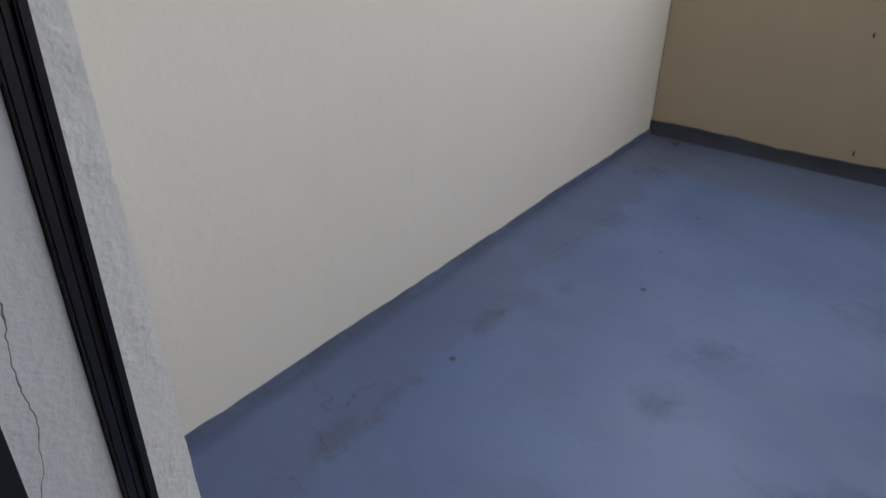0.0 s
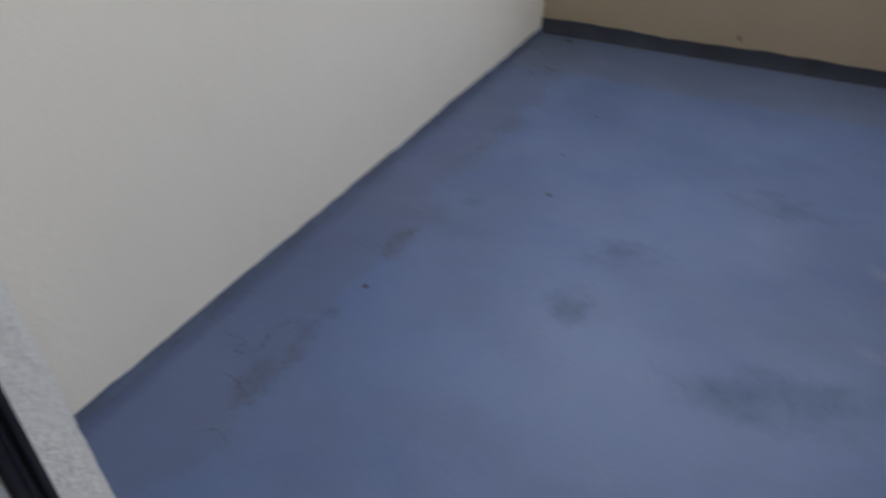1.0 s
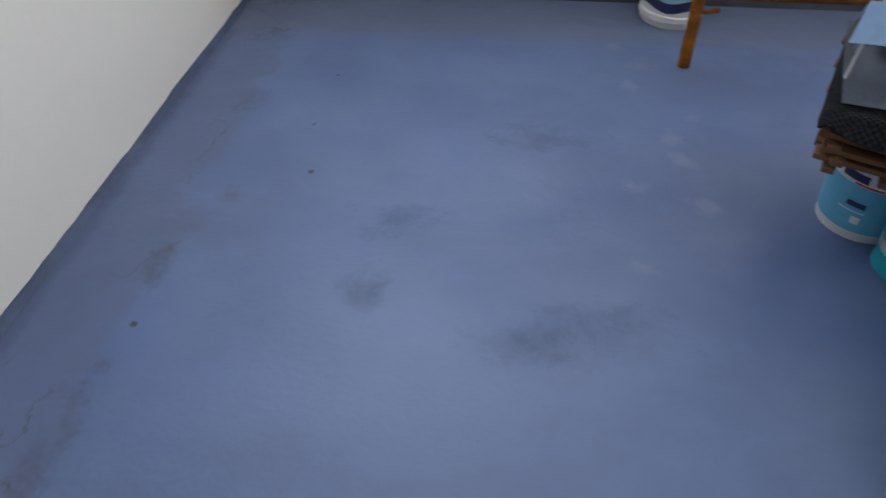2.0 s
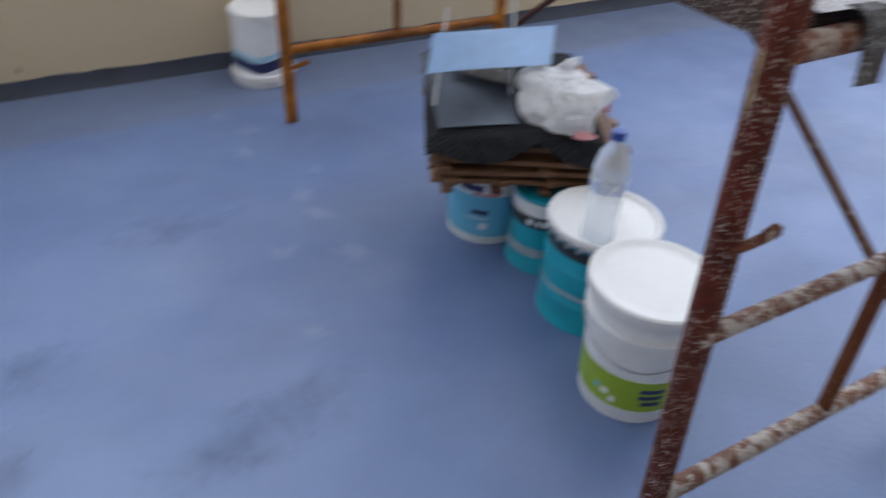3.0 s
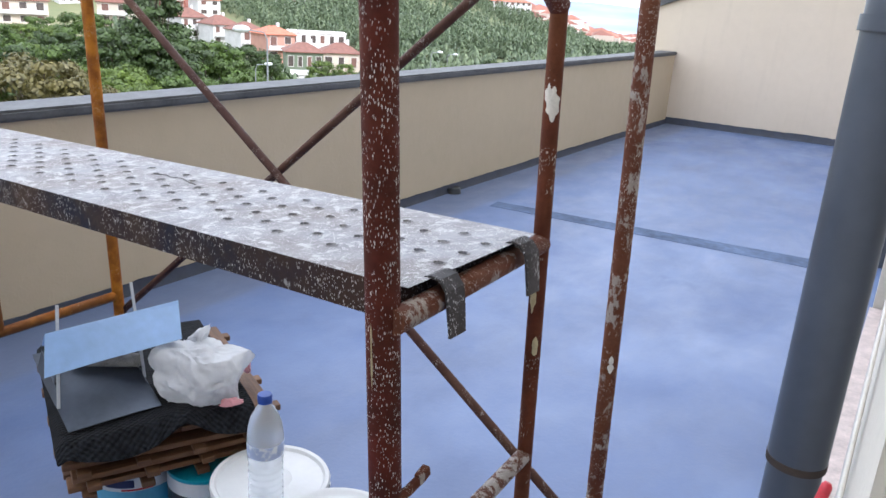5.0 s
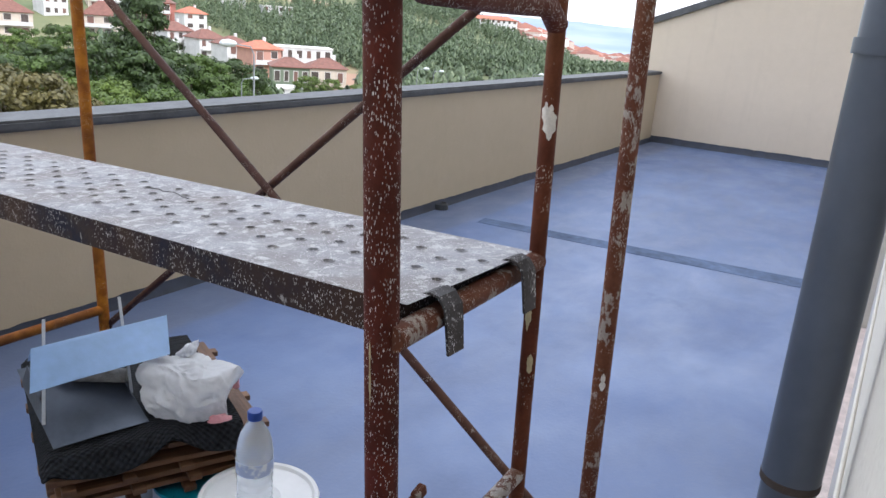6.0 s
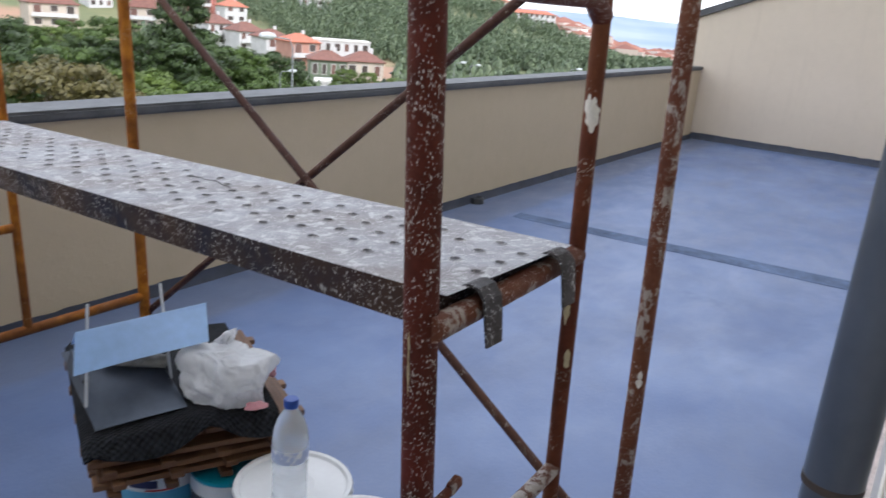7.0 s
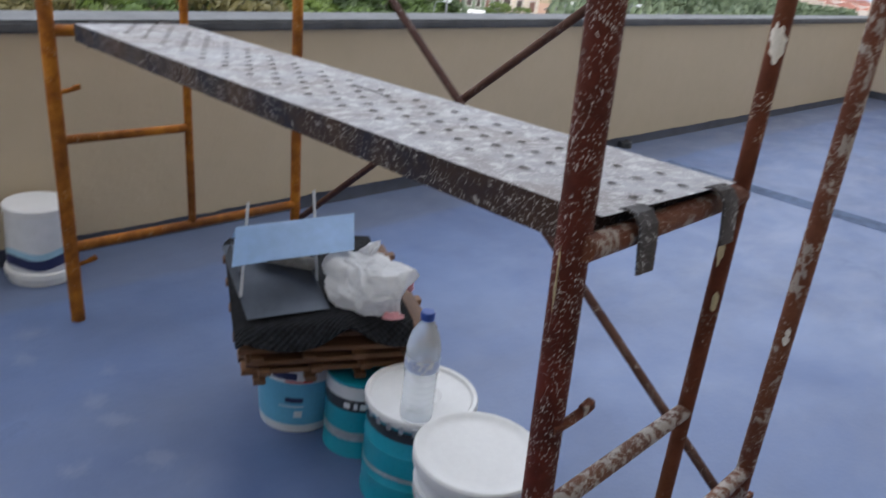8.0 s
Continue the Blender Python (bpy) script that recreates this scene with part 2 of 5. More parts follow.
M_REVEAL = cracked()
M_COPING = plain("slate_grey_paint", (0.095, 0.097, 0.104), 0.6, 0, 0.3, 6, 0.4)
M_COPING.node_tree.nodes["Principled BSDF"].inputs["Specular IOR Level"].default_value = 0.3
M_SKIRT = plain("dark_grey_paint", (0.036, 0.043, 0.066), 0.55, 0, 0.3, 7, 0.5)
M_JOINT = plain("joint_paint", (0.115, 0.153, 0.25), 0.8, 0, 0.4, 3, 0.5)
M_JOINT.node_tree.nodes["Principled BSDF"].inputs["Specular IOR Level"].default_value = 0.1
M_FOOT = plain("blue_foot_paint", (0.06, 0.082, 0.15), 0.6, 0, 0.3, 7, 0.5)
M_RUBBER = plain("black_rubber", (0.012, 0.011, 0.013), 0.38, 0, 0.3, 20, 0.1)
M_STONE = plain("pink_marble", (0.55, 0.46, 0.43), 0.35, 0, 0.22, 16, 0.1)
M_TRACK = plain("cream_aluminium", (0.52, 0.485, 0.425), 0.4, 0, 0.08, 12, 0.1)
M_PIPE = plain("grey_pvc", (0.066, 0.078, 0.105), 0.33, 0, 0.12, 5, 0.08)
M_ROOFIN = plain("room_paint", (0.55, 0.54, 0.52), 0.9, 0, 0.05, 4, 0.1)
M_RED_STEEL = scaffold_paint("rusty_red_tube", (0.098, 0.016, 0.008), (0.05, 0.013, 0.009), (0.10, 0.028, 0.013), (0.64, 0.6, 0.56), 0.13)
M_OLD_STEEL = scaffold_paint("spattered_tube", (0.125, 0.042, 0.022), (0.085, 0.026, 0.016), (0.16, 0.06, 0.026), (0.50, 0.45, 0.40), 0.06, 0.115)
M_CRUSTED = scaffold_paint("crusted_tube", (0.13, 0.055, 0.035), (0.085, 0.035, 0.025), (0.17, 0.075, 0.04), (0.56, 0.53, 0.5), 0.15, 0.17)
M_INNER_STEEL = scaffold_paint("red_brown_tube", (0.12, 0.03, 0.012), (0.07, 0.018, 0.010), (0.15, 0.055, 0.02), (0.58, 0.52, 0.44), -0.02)
M_ORANGE_STEEL = scaffold_paint("orange_tube", (0.47, 0.175, 0.012), (0.21, 0.062, 0.010), (0.07, 0.026, 0.013), (0.5, 0.36, 0.2), -0.02, 0.01)
M_BRACE = scaffold_paint("brown_brace_tube", (0.07, 0.03, 0.022), (0.05, 0.022, 0.018), (0.11, 0.055, 0.035), (0.42, 0.38, 0.35), 0.0)
M_BOARD = scaffold_paint("spattered_board", (0.36, 0.36, 0.385), (0.27, 0.265, 0.285), (0.22, 0.19, 0.175), (0.70, 0.69, 0.70), 0.16, 0.12)
M_BOARD_EDGE = scaffold_paint("spattered_board_edge", (0.036, 0.022, 0.017), (0.014, 0.02, 0.042), (0.06, 0.03, 0.018), (0.52, 0.5, 0.48), 0.13, 0.02)

# ---------------------------------------------------------------- mesh helpers


def link_mesh(name, bm, mat, smooth=False):
    me = bpy.data.meshes.new(name)
    bmesh.ops.recalc_face_normals(bm, faces=bm.faces)
    bm.to_mesh(me)
    bm.free()
    me.materials.append(mat)
    if smooth:
        me.shade_smooth()
        me.set_sharp_from_angle(angle=radians(40))
    return me


def part(name, bm, mat, parent=None, label="", smooth=False, at=None):
    """Links a bmesh as one mesh object under a thing or a part."""
    ob = new(name, link_mesh(name, bm, mat, smooth))
    if parent is not None:
        ob.parent = parent
    if at is not None:
        ob.matrix_basis = at
    if label:
        ob["label"] = label
    return ob


def thing(name, m, label, category, group=""):
    ob = new(name)
    ob.empty_display_size = 0.1
    ob.matrix_basis = m
    return tagged(ob, label, category, group)


def setting(name, bm, mat, label, category, smooth=False):
    return tagged(part(name, bm, mat, smooth=smooth), label, category, kind="structure")


def box(bm, lo, hi, bevel=0.0, m=None):
    lo, hi = Vector(lo), Vector(hi)
    r = bmesh.ops.create_cube(bm, size=1.0)
    vs = r["verts"]
    for v in vs:
        v.co = Vector(((v.co.x + 0.5) * (hi.x - lo.x) + lo.x, (v.co.y + 0.5) * (hi.y - lo.y) + lo.y, (v.co.z + 0.5) * (hi.z - lo.z) + lo.z))
    if bevel:
        es = {e for v in vs for e in v.link_edges}
        r = bmesh.ops.bevel(bm, geom=list(es), offset=bevel, segments=2, affect="EDGES", profile=0.5)
        vs = list({v for f in r["faces"] for v in f.verts} | {v for v in vs if v.is_valid})
    if m is not None:
        for v in vs:
            v.co = m @ v.co
    return bm


def prism(bm, outline, z0, z1):
    """An upright prism over a plan outline."""
    lo = [bm.verts.new((x, y, z0)) for x, y in outline]
    hi = [bm.verts.new((x, y, z1)) for x, y in outline]
    n = len(outline)
    bm.faces.new(lo[::-1])
    bm.faces.new(hi)
    for i in range(n):
        bm.faces.new((lo[i], lo[(i + 1) % n], hi[(i + 1) % n], hi[i]))
    return bm


def tube(bm, points, radius, sides=16, caps=True):
    """A round bar along a list of points."""
    pts = [Vector(p) for p in points]
    rings = []
    up = None
    for i, p in enumerate(pts):
        d = (pts[min(i + 1, len(pts) - 1)] - pts[max(i - 1, 0)]).normalized()
        if up is None:
            up = d.orthogonal().normalized()
        up = (up - d * up.dot(d)).normalized()
        side = d.cross(up)
        r = radius[i] if isinstance(radius, (list, tuple)) else radius
        rings.append([bm.verts.new(p + (up * math.cos(a) + side * math.sin(a)) * r) for a in (2 * math.pi * k / sides for k in range(sides))])
    for a, b in zip(rings, rings[1:]):
        for k in range(sides):
            bm.faces.new((a[k], a[(k + 1) % sides], b[(k + 1) % sides], b[k]))
    if caps:
        bm.faces.new(rings[0][::-1])
        bm.faces.new(rings[-1])
    return bm


def lathe(bm, profile, sides=48):
    """A turned form about z from (radius, height) pairs."""
    rings = []
    for r, z in profile:
        if r < 1e-5:
            rings.append([bm.verts.new((0, 0, z))])
        else:
            rings.append([bm.verts.new((r * math.cos(2 * math.pi * k / sides), r * math.sin(2 * math.pi * k / sides), z)) for k in range(sides)])
    for a, b in zip(rings, rings[1:]):
        for k in range(sides):
            j = (k + 1) % sides
            if len(a) == 1 and len(b) == 1:
                continue
            if len(a) == 1:
                bm.faces.new((a[0], b[j], b[k]))
            elif len(b) == 1:
                bm.faces.new((a[k], a[j], b[0]))
            else:
                bm.faces.new((a[k], a[j], b[j], b[k]))
    return bm


def sheet(bm, fn, nu, nv, thick=0.0):
    """A grid surface from fn(u, v), closed to a slab where a thickness is given."""
    top = [[bm.verts.new(fn(i / nu, j / nv)) for j in range(nv + 1)] for i in range(nu + 1)]
    for i in range(nu):
        for j in range(nv):
            bm.faces.new((top[i][j], top[i + 1][j], top[i + 1][j + 1], top[i][j + 1]))
    if thick:
        bmesh.ops.recalc_face_normals(bm, faces=bm.faces)
        bmesh.ops.solidify(bm, geom=bm.faces[:], thickness=thick)
    return bm


# ---------------------------------------------------------------- the terrace
FACADE = 2.33
SX0, SX1 = 0.435, 0.742            # side wall: x at the facade and at the parapet
PY0, PY1 = 5.60, 5.715           # parapet: y at the side wall and at the end wall
END = 13.35


def par_top(x):
    return 0.938 + 0.0062 * (x - 2.5)


bm = bmesh.new()
prism(bm, [(-0.2, 2.30), (END + 0.3, 2.30), (END + 0.3, 6.0), (-0.2, 6.0)], -0.25, 0.0)
setting("floor", bm, M_FLOOR, "blue-grey painted terrace floor with stains and worn edges", "floor")

bm = bmesh.new()
prism(bm, [(SX0, FACADE - 0.03), (SX1, PY0), (SX1 + 0.004, PY0 + 0.3), (SX0 - 0.25, PY0 + 0.3), (SX0 - 0.25, FACADE - 0.03)], 0.0, 3.0)
setting("wall_west", bm, M_SIDE, "cream rendered side wall of the terrace", "wall")

bm = bmesh.new()
prism(bm, [(SX1 + 0.004, PY0), (END, PY1), (END, PY1 + 0.2), (SX1 + 0.004, PY0 + 0.2)], 0.0, 1.0)
for v in bm.verts:
    if v.co.z > 0.5:
        v.co.z = par_top(v.co.x)
setting("wall_north", bm, M_CREAM, "low beige rendered parapet wall round the terrace", "parapet")

bm = bmesh.new()
prism(bm, [(SX1 + 0.006, PY0 - 0.03), (END - 0.002, PY1 - 0.03), (END - 0.002, PY1 + 0.23), (SX1 + 0.006, PY0 + 0.23)], 0.0, 0.05)
for v in bm.verts:
    v.co.z += par_top(v.co.x)
bmesh.ops.bevel(bm, geom=bm.edges[:], offset=0.012, segments=2, affect="EDGES")
setting("trim_coping", bm, M_COPING, "dark slate-grey painted coping on the parapet", "coping")


def ragged_skirt(p0, p1, normal, height, seed):
    """A painted upturn at the foot of a wall with a hand-cut upper edge."""
    bm = bmesh.new()
    p0, p1, n = Vector((*p0, 0)), Vector((*p1, 0)), Vector((*normal, 0))
    count = max(8, int((p1 - p0).length / 0.06))
    prev = None
    for i in range(count + 1):
        s = i / count
        p = p0.lerp(p1, s)
        h = height + 0.009 * noise.noise(Vector((s * (p1 - p0).length * 2.3, seed, 0))) + 0.008 * noise.noise(Vector((s * (p1 - p0).length * 11, seed, 3)))
        ring = [bm.verts.new(p + n * d + Vector((0, 0, z))) for d, z in ((0.022, 0.001), (0.010, min(0.025, h * 0.6)), (0.006, h), (-0.01, h + 0.002))]
        if prev:
            for a in range(3):
                bm.faces.new((prev[a], ring[a], ring[a + 1], prev[a + 1]))
        prev = ring
    return bm


setting("baseboard_north", ragged_skirt((SX1, PY0), (END, PY1), (0, -1), 0.068, 1.0), M_SKIRT, "dark grey painted upturn at the foot of the parapet", "skirting", True)
setting("baseboard_east", ragged_skirt((END, PY1), (END, FACADE), (-1, 0), 0.095, 5.0), M_SKIRT, "dark grey painted upturn at the foot of the end wall", "skirting", True)
setting("baseboard_west", ragged_skirt((SX0, FACADE), (SX1, PY0), (1, -0.15), 0.022, 9.0), M_FOOT, "blue-grey paint line at the foot of the side wall", "skirting", True)

# end wall with a raking top and its coping
zt = lambda y: 2.22 + 0.375 * (4.59 - y)
bm = bmesh.new()
vs = [bm.verts.new(c) for c in ((END, 2.1, 0), (END, 6.05, 0), (END, 6.05, zt(6.05)), (END, 2.1, zt(2.1)))]
f = bm.faces.new(vs)
ext = bmesh.ops.extrude_face_region(bm, geom=[f])
for v in [g for g in ext["geom"] if isinstance(g, bmesh.types.BMVert)]:
    v.co.x += 0.3
setting("wall_east", bm, M_END, "tall pale beige rendered end wall with raking top", "wall")
bm = bmesh.new()
vs = [bm.verts.new(c) for c in ((END - 0.05, 2.1, zt(2.1) + 0.002), (END - 0.05, 6.1, zt(6.1) + 0.002), (END - 0.05, 6.1, zt(6.1) + 0.10), (END - 0.05, 2.1, zt(2.1) + 0.10))]
f = bm.faces.new(vs)
ext = bmesh.ops.extrude_face_region(bm, geom=[f])
for v in [g for g in ext["geom"] if isinstance(g, bmesh.types.BMVert)]:
    v.co.x += 0.4
setting("trim_rake", bm, M_COPING, "dark grey sloping coping on the end wall", "coping")

# joint strip across the floor
bm = bmesh.new()
prism(bm, [(6.98, 5.18), (7.15, 5.2), (7.40, 2.5), (7.16, 2.5)], 0.0, 0.0025)
setting("trim_joint", bm, M_JOINT, "flat grey sealed joint strip across the floor", "joint strip")

# house front with the doorway the camera leans out of
JAMB_L, JAMB_R, DOOR_H, BACK = 1.212, 2.17, 2.12, 1.90
bm = bmesh.new()
# upper wall and western stretch are unseen, added to shade the terrace
for lo, hi in (((-4.0, BACK, -16.0), (-0.2, FACADE, 7.4)), ((-0.2, BACK, 0), (JAMB_L, FACADE, 7.4)), ((JAMB_R, BACK, 0), (END + 0.3, FACADE, 7.4)), ((JAMB_L, BACK, DOOR_H), (JAMB_R, FACADE, 7.4))):
    box(bm, lo, hi)
es = [e for e in bm.edges if abs(e.verts[0].co.z - e.verts[1].co.z) > 1 and all(abs(v.co.y - FACADE) < 1e-4 for v in e.verts)]
bmesh.ops.bevel(bm, geom=es, offset=0.006, segments=2, affect="EDGES")
setting("wall_south", bm, M_FRONT, "roughly plastered house front with a doorway", "wall")
# unseen overhang, added to keep sky and sun off the terrace
bm = bmesh.new()
box(bm, (-4.2, -6.0, 7.4), (END + 0.5, 2.75, 7.6))
setting("roof_eaves", bm, M_CREAM, "unseen plain eaves added over the house front to shade the terrace", "eaves")
bm = bmesh.new()
for lo, hi in (((-0.3, -1.5, -0.2), (4.6, 2.30, -0.002)), ((-0.3, -1.6, 0), (4.6, -1.5, 2.6)), ((-0.4, -1.6, 0), (-0.3, BACK, 2.6)), ((4.6, -1.6, 0), (4.7, BACK, 2.6))):
    box(bm, lo, hi)
setting("wall_room", bm, M_ROOFIN, "plain painted walls and floor of the room behind the doorway", "wall")
bm = bmesh.new()
box(bm, (-0.4, -1.6, 2.6), (4.7, BACK, 2.7))
setting("ceiling", bm, M_ROOFIN, "plain painted ceiling of the room", "ceiling")
# the outer corner of the jamb was plastered by eye and leans a little
R_IN, R_OUT = 2.306, 2.340           # rail: its two sides in y at mid height
JZ = 1.0


def jamb_lean(y, k):
    return lambda z: y + k * (z - JZ)


def leaning_bar(bm, x0, x1, ya, yb, z0, z1, steps=1):
    """An upright bar whose two sides follow ya(z) and yb(z)."""
    rings = []
    for i in range(steps + 1):
        z = z0 + (z1 - z0) * i / steps
        rings.append([bm.verts.new(c) for c in ((x0, ya(z), z), (x1, ya(z), z), (x1, yb(z), z), (x0, yb(z), z))])
    bm.faces.new(rings[0][::-1])
    bm.faces.new(rings[-1])
    for p, q in zip(rings, rings[1:]):
        for k in range(4):
            bm.faces.new((p[k], p[(k + 1) % 4], q[(k + 1) % 4], q[k]))
    return bm


# rough plaster strip with a wavering outer edge
bm = bmesh.new()
edge = lambda z: 2.383 - 0.047 * (z - JZ) + 0.0016 * noise.noise(Vector((z * 14, 3, 0))) + 0.0011 * noise.noise(Vector((z * 47, 5, 0)))
leaning_bar(bm, JAMB_L - 0.05, JAMB_L + 0.004, jamb_lean(R_OUT + 0.001, -0.0127), edge, 0.0, DOOR_H, 260)
setting("trim_jamb", bm, M_ROUGH, "rough knobbly plaster on the door jamb", "jamb")
# smooth plaster lining of the inner reveal, cracked
bm = bmesh.new()
leaning_bar(bm, JAMB_L - 0.02, JAMB_L + 0.003, jamb_lean(2.2235, -0.0127), jamb_lean(R_IN - 0.001, -0.0127), 0.0, DOOR_H)
setting("trim_reveal", bm, M_REVEAL, "white plaster lining of the door reveal with a crack", "reveal")

door = thing("door_1", pose(0, 0, 0), "open doorway with black rubber-lined guide rails", "doorway")
door["kind"] = "structure"
for side, x, back in ((1, JAMB_L, 0.0), (-1, JAMB_R, 0.1)):
    r0, r1 = R_IN - back, R_OUT - back
    bm = bmesh.new()
    for a, b, t in ((0.0, 0.0115, 0.011), (0.0135, 0.0145, 0.0085), (0.0235, 0.034, 0.010)):
        leaning_bar(bm, x, x + side * t, jamb_lean(r0 + a, -0.0127), jamb_lean(r0 + b, -0.0127), 0.0, DOOR_H)
    leaning_bar(bm, x - side * 0.03, x + side * 0.004, jamb_lean(r0, -0.0127), jamb_lean(r1, -0.0127), 0.0, DOOR_H)
    bmesh.ops.bevel(bm, geom=[e for e in bm.edges if abs(e.verts[0].co.z - e.verts[1].co.z) > 1], offset=0.0018, segments=2, affect="EDGES")
    part("guide_rail", bm, M_RUBBER, door, "black guide rail with rubber seals")
    if side == 1:      # dark frame of the sliding leaf behind the reveal
        bm = bmesh.new()
        leaning_bar(bm, x - 0.02, x + 0.006, jamb_lean(2.185, -0.0127), jamb_lean(2.2225, -0.0127), 0.0, DOOR_H)
        part("inner_rail", bm, M_RUBBER, door, "black inner frame rail")
bm = bmesh.new()
box(bm, (JAMB_L, 2.19, -0.001), (JAMB_R, 2.36, 0.018), 0.004)
part("threshold", bm, M_STONE, door, "pinkish marble threshold")

# marble skirting and a door surround along the house front
bm = bmesh.new()
box(bm, (3.16, FACADE, 0.0), (6.33, FACADE + 0.075, 0.085), 0.004)
setting("trim_plinth", bm, M_STONE, "pinkish marble plinth spattered with white paint", "plinth")
bm = bmesh.new()
box(bm, (6.36, FACADE, 0.0), (6.50, FACADE + 0.062, 2.3), 0.006)
setting("trim_surround", bm, M_TRACK, "cream painted upright of a door surround", "door surround")
bm = bmesh.new()
box(bm, (2.30, FACADE, 0.085), (6.36, FACADE + 0.012, 0.62), 0.005)
setting("trim_dado", bm, M_TRACK, "cream painted cement dado on the house front", "dado")

# ---------------------------------------------------------------- downpipes and tap
def downpipe(x, y, radius, z0, z1, collar_z, label):
    t = thing("downpipe", pose(x, y, 0), label, "downpipe")
    bm = bmesh.new()
    lathe(bm, [(radius - 0.003, z0), (radius, z0), (radius, collar_z), (radius + 0.0035, collar_z + 0.001), (radius + 0.0035, z1), (radius, z1)], 40)
    part("pipe", bm, M_PIPE, t, smooth=True)
    bm = bmesh.new()
    lathe(bm, [(radius + 0.0005, collar_z - 0.012), (radius + 0.004, collar_z - 0.010), (radius + 0.0045, collar_z + 0.004), (radius + 0.0005, collar_z + 0.006)], 40)
    part("joint_ring", bm, M_RUST_DARK, t, "dark stained pipe joint", smooth=True)
    for z in (1.55, 2.9):
        bm = bmesh.new()
        lathe(bm, [(radius + 0.004, z - 0.012), (radius + 0.008, z - 0.012), (radius + 0.008, z + 0.012), (radius + 0.004, z + 0.012)], 40)
        box(bm, (-0.008, -(y - FACADE), z - 0.01), (0.008, -radius - 0.004, z + 0.01))
        part("bracket", bm, M_PIPE, t, smooth=True)
    return t


M_RUST_DARK = plain("joint_dirt", (0.05, 0.035, 0.028), 0.8, 0, 0.4, 30, 0.2)
downpipe(3.066, 2.417, 0.0465, 0.0, 3.4, 0.81, "grey plastic downpipe on the house front")
downpipe(7.55, 2.44, 0.053, 0.0, 3.4, 0.75, "grey plastic downpipe farther along the house front")


# ---------------------------------------------------------------- scaffold
LEAN = Vector((-0.018, 0.021))
NEAR_A, FRAME_W, FAR_OFF = Vector((2.495, 2.865)), Vector((0.964, 0.019)), Vector((0.068, 2.155))
Z_LOW, Z_RUNG, Z_DECK, Z_TOP = 0.291, 0.684, 1.131, 1.575


def lean(base, z):
    return Vector((base.x + LEAN.x * z, base.y + LEAN.y * z, z))


def lean_a(base, z):
    return Vector((base.x + 0.021 - 0.0294 * z, base.y + 0.001 + 0.0398 * z, z))


def end_frame(base, paint, old, label, deck_z, far):
    """One ladder frame: two legs, an inner upright, a low bar, rungs and brace pegs."""
    t = thing("scaffold_ladder", pose(base.x, base.y, 0), label, "scaffold", "scaffold frames")
    o = Vector((0, 0))
    a, b = o, FRAME_W
    c = FRAME_W * 0.489
    R = 0.0242
    for q, r in ((a, R), (b, R * 0.9)):
        bm = bmesh.new()
        f = lean_a if q is a and not far else lean
        tube(bm, [f(q, 0.0), f(q, 0.9), f(q, 2.0)], r, 20)
        part("leg", bm, paint if q is a else old, t, smooth=True)
    bm = bmesh.new()
    tube(bm, [lean(c, Z_LOW), lean(c, 2.0)], 0.0155, 18)
    part("inner_upright", bm, paint if far else M_INNER_STEEL, t, smooth=True)
    bm = bmesh.new()
    tube(bm, [lean(a, Z_LOW), lean(b, Z_LOW)], 0.0185, 16)
    part("low_bar", bm, old if far else M_CRUSTED, t, smooth=True)
    for z, r in ((Z_RUNG, 0.016), (deck_z, 0.019)):
        bm = bmesh.new()
        tube(bm, [lean(a, z), lean(c, z)], r, 16)
        part("rung", bm, M_CRUSTED if z == Z_RUNG and not far else old, t, smooth=True)
    bm = bmesh.new()      # top bar, curving up into the uprights
    tube(bm, [lean(a, Z_TOP + 0.02), lean(a.lerp(c, 0.10), Z_TOP), lean(a.lerp(c, 0.5), Z_TOP - 0.002), lean(a.lerp(c, 0.90), Z_TOP), lean(c, Z_TOP - 0.03)], 0.019, 16)
    part("top_bar", bm, paint, t, smooth=True)
    bm = bmesh.new()
    tube(bm, [lean(b, 1.98), lean(c, 1.98), lean(a, 1.98)], 0.019, 14)
    part("head_bar", bm, paint, t, smooth=True)
    for q, s, zs in ((a, 1, (0.845,) if not far else (0.22, 0.845)), (b, 1, (0.16, 1.925))):
        for z in zs:
            p = lean(q, z)
            bm = bmesh.new()
            tube(bm, [p, p + Vector((0.035, -0.006, 0.006)), p + Vector((0.062, -0.008, 0.012))], [0.009, 0.008, 0.008], 10)
            box(bm, (-0.004, -0.007, -0.009), (0.022, 0.007, 0.009), 0.003, Matrix.Translation(p + Vector((0.062, -0.008, 0.014))) @ pose(0, 0, 0, 0, -15, 0))
            part("brace_peg", bm, old, t, "rusty brace peg")
    return t


end_frame(NEAR_A, M_RED_STEEL, M_OLD_STEEL, "rusty red steel scaffold frame spattered with white paint", Z_DECK, False)
end_frame(NEAR_A + FAR_OFF, M_ORANGE_STEEL, M_ORANGE_STEEL, "orange painted steel scaffold frame with rust, by the parapet", 1.045, True)

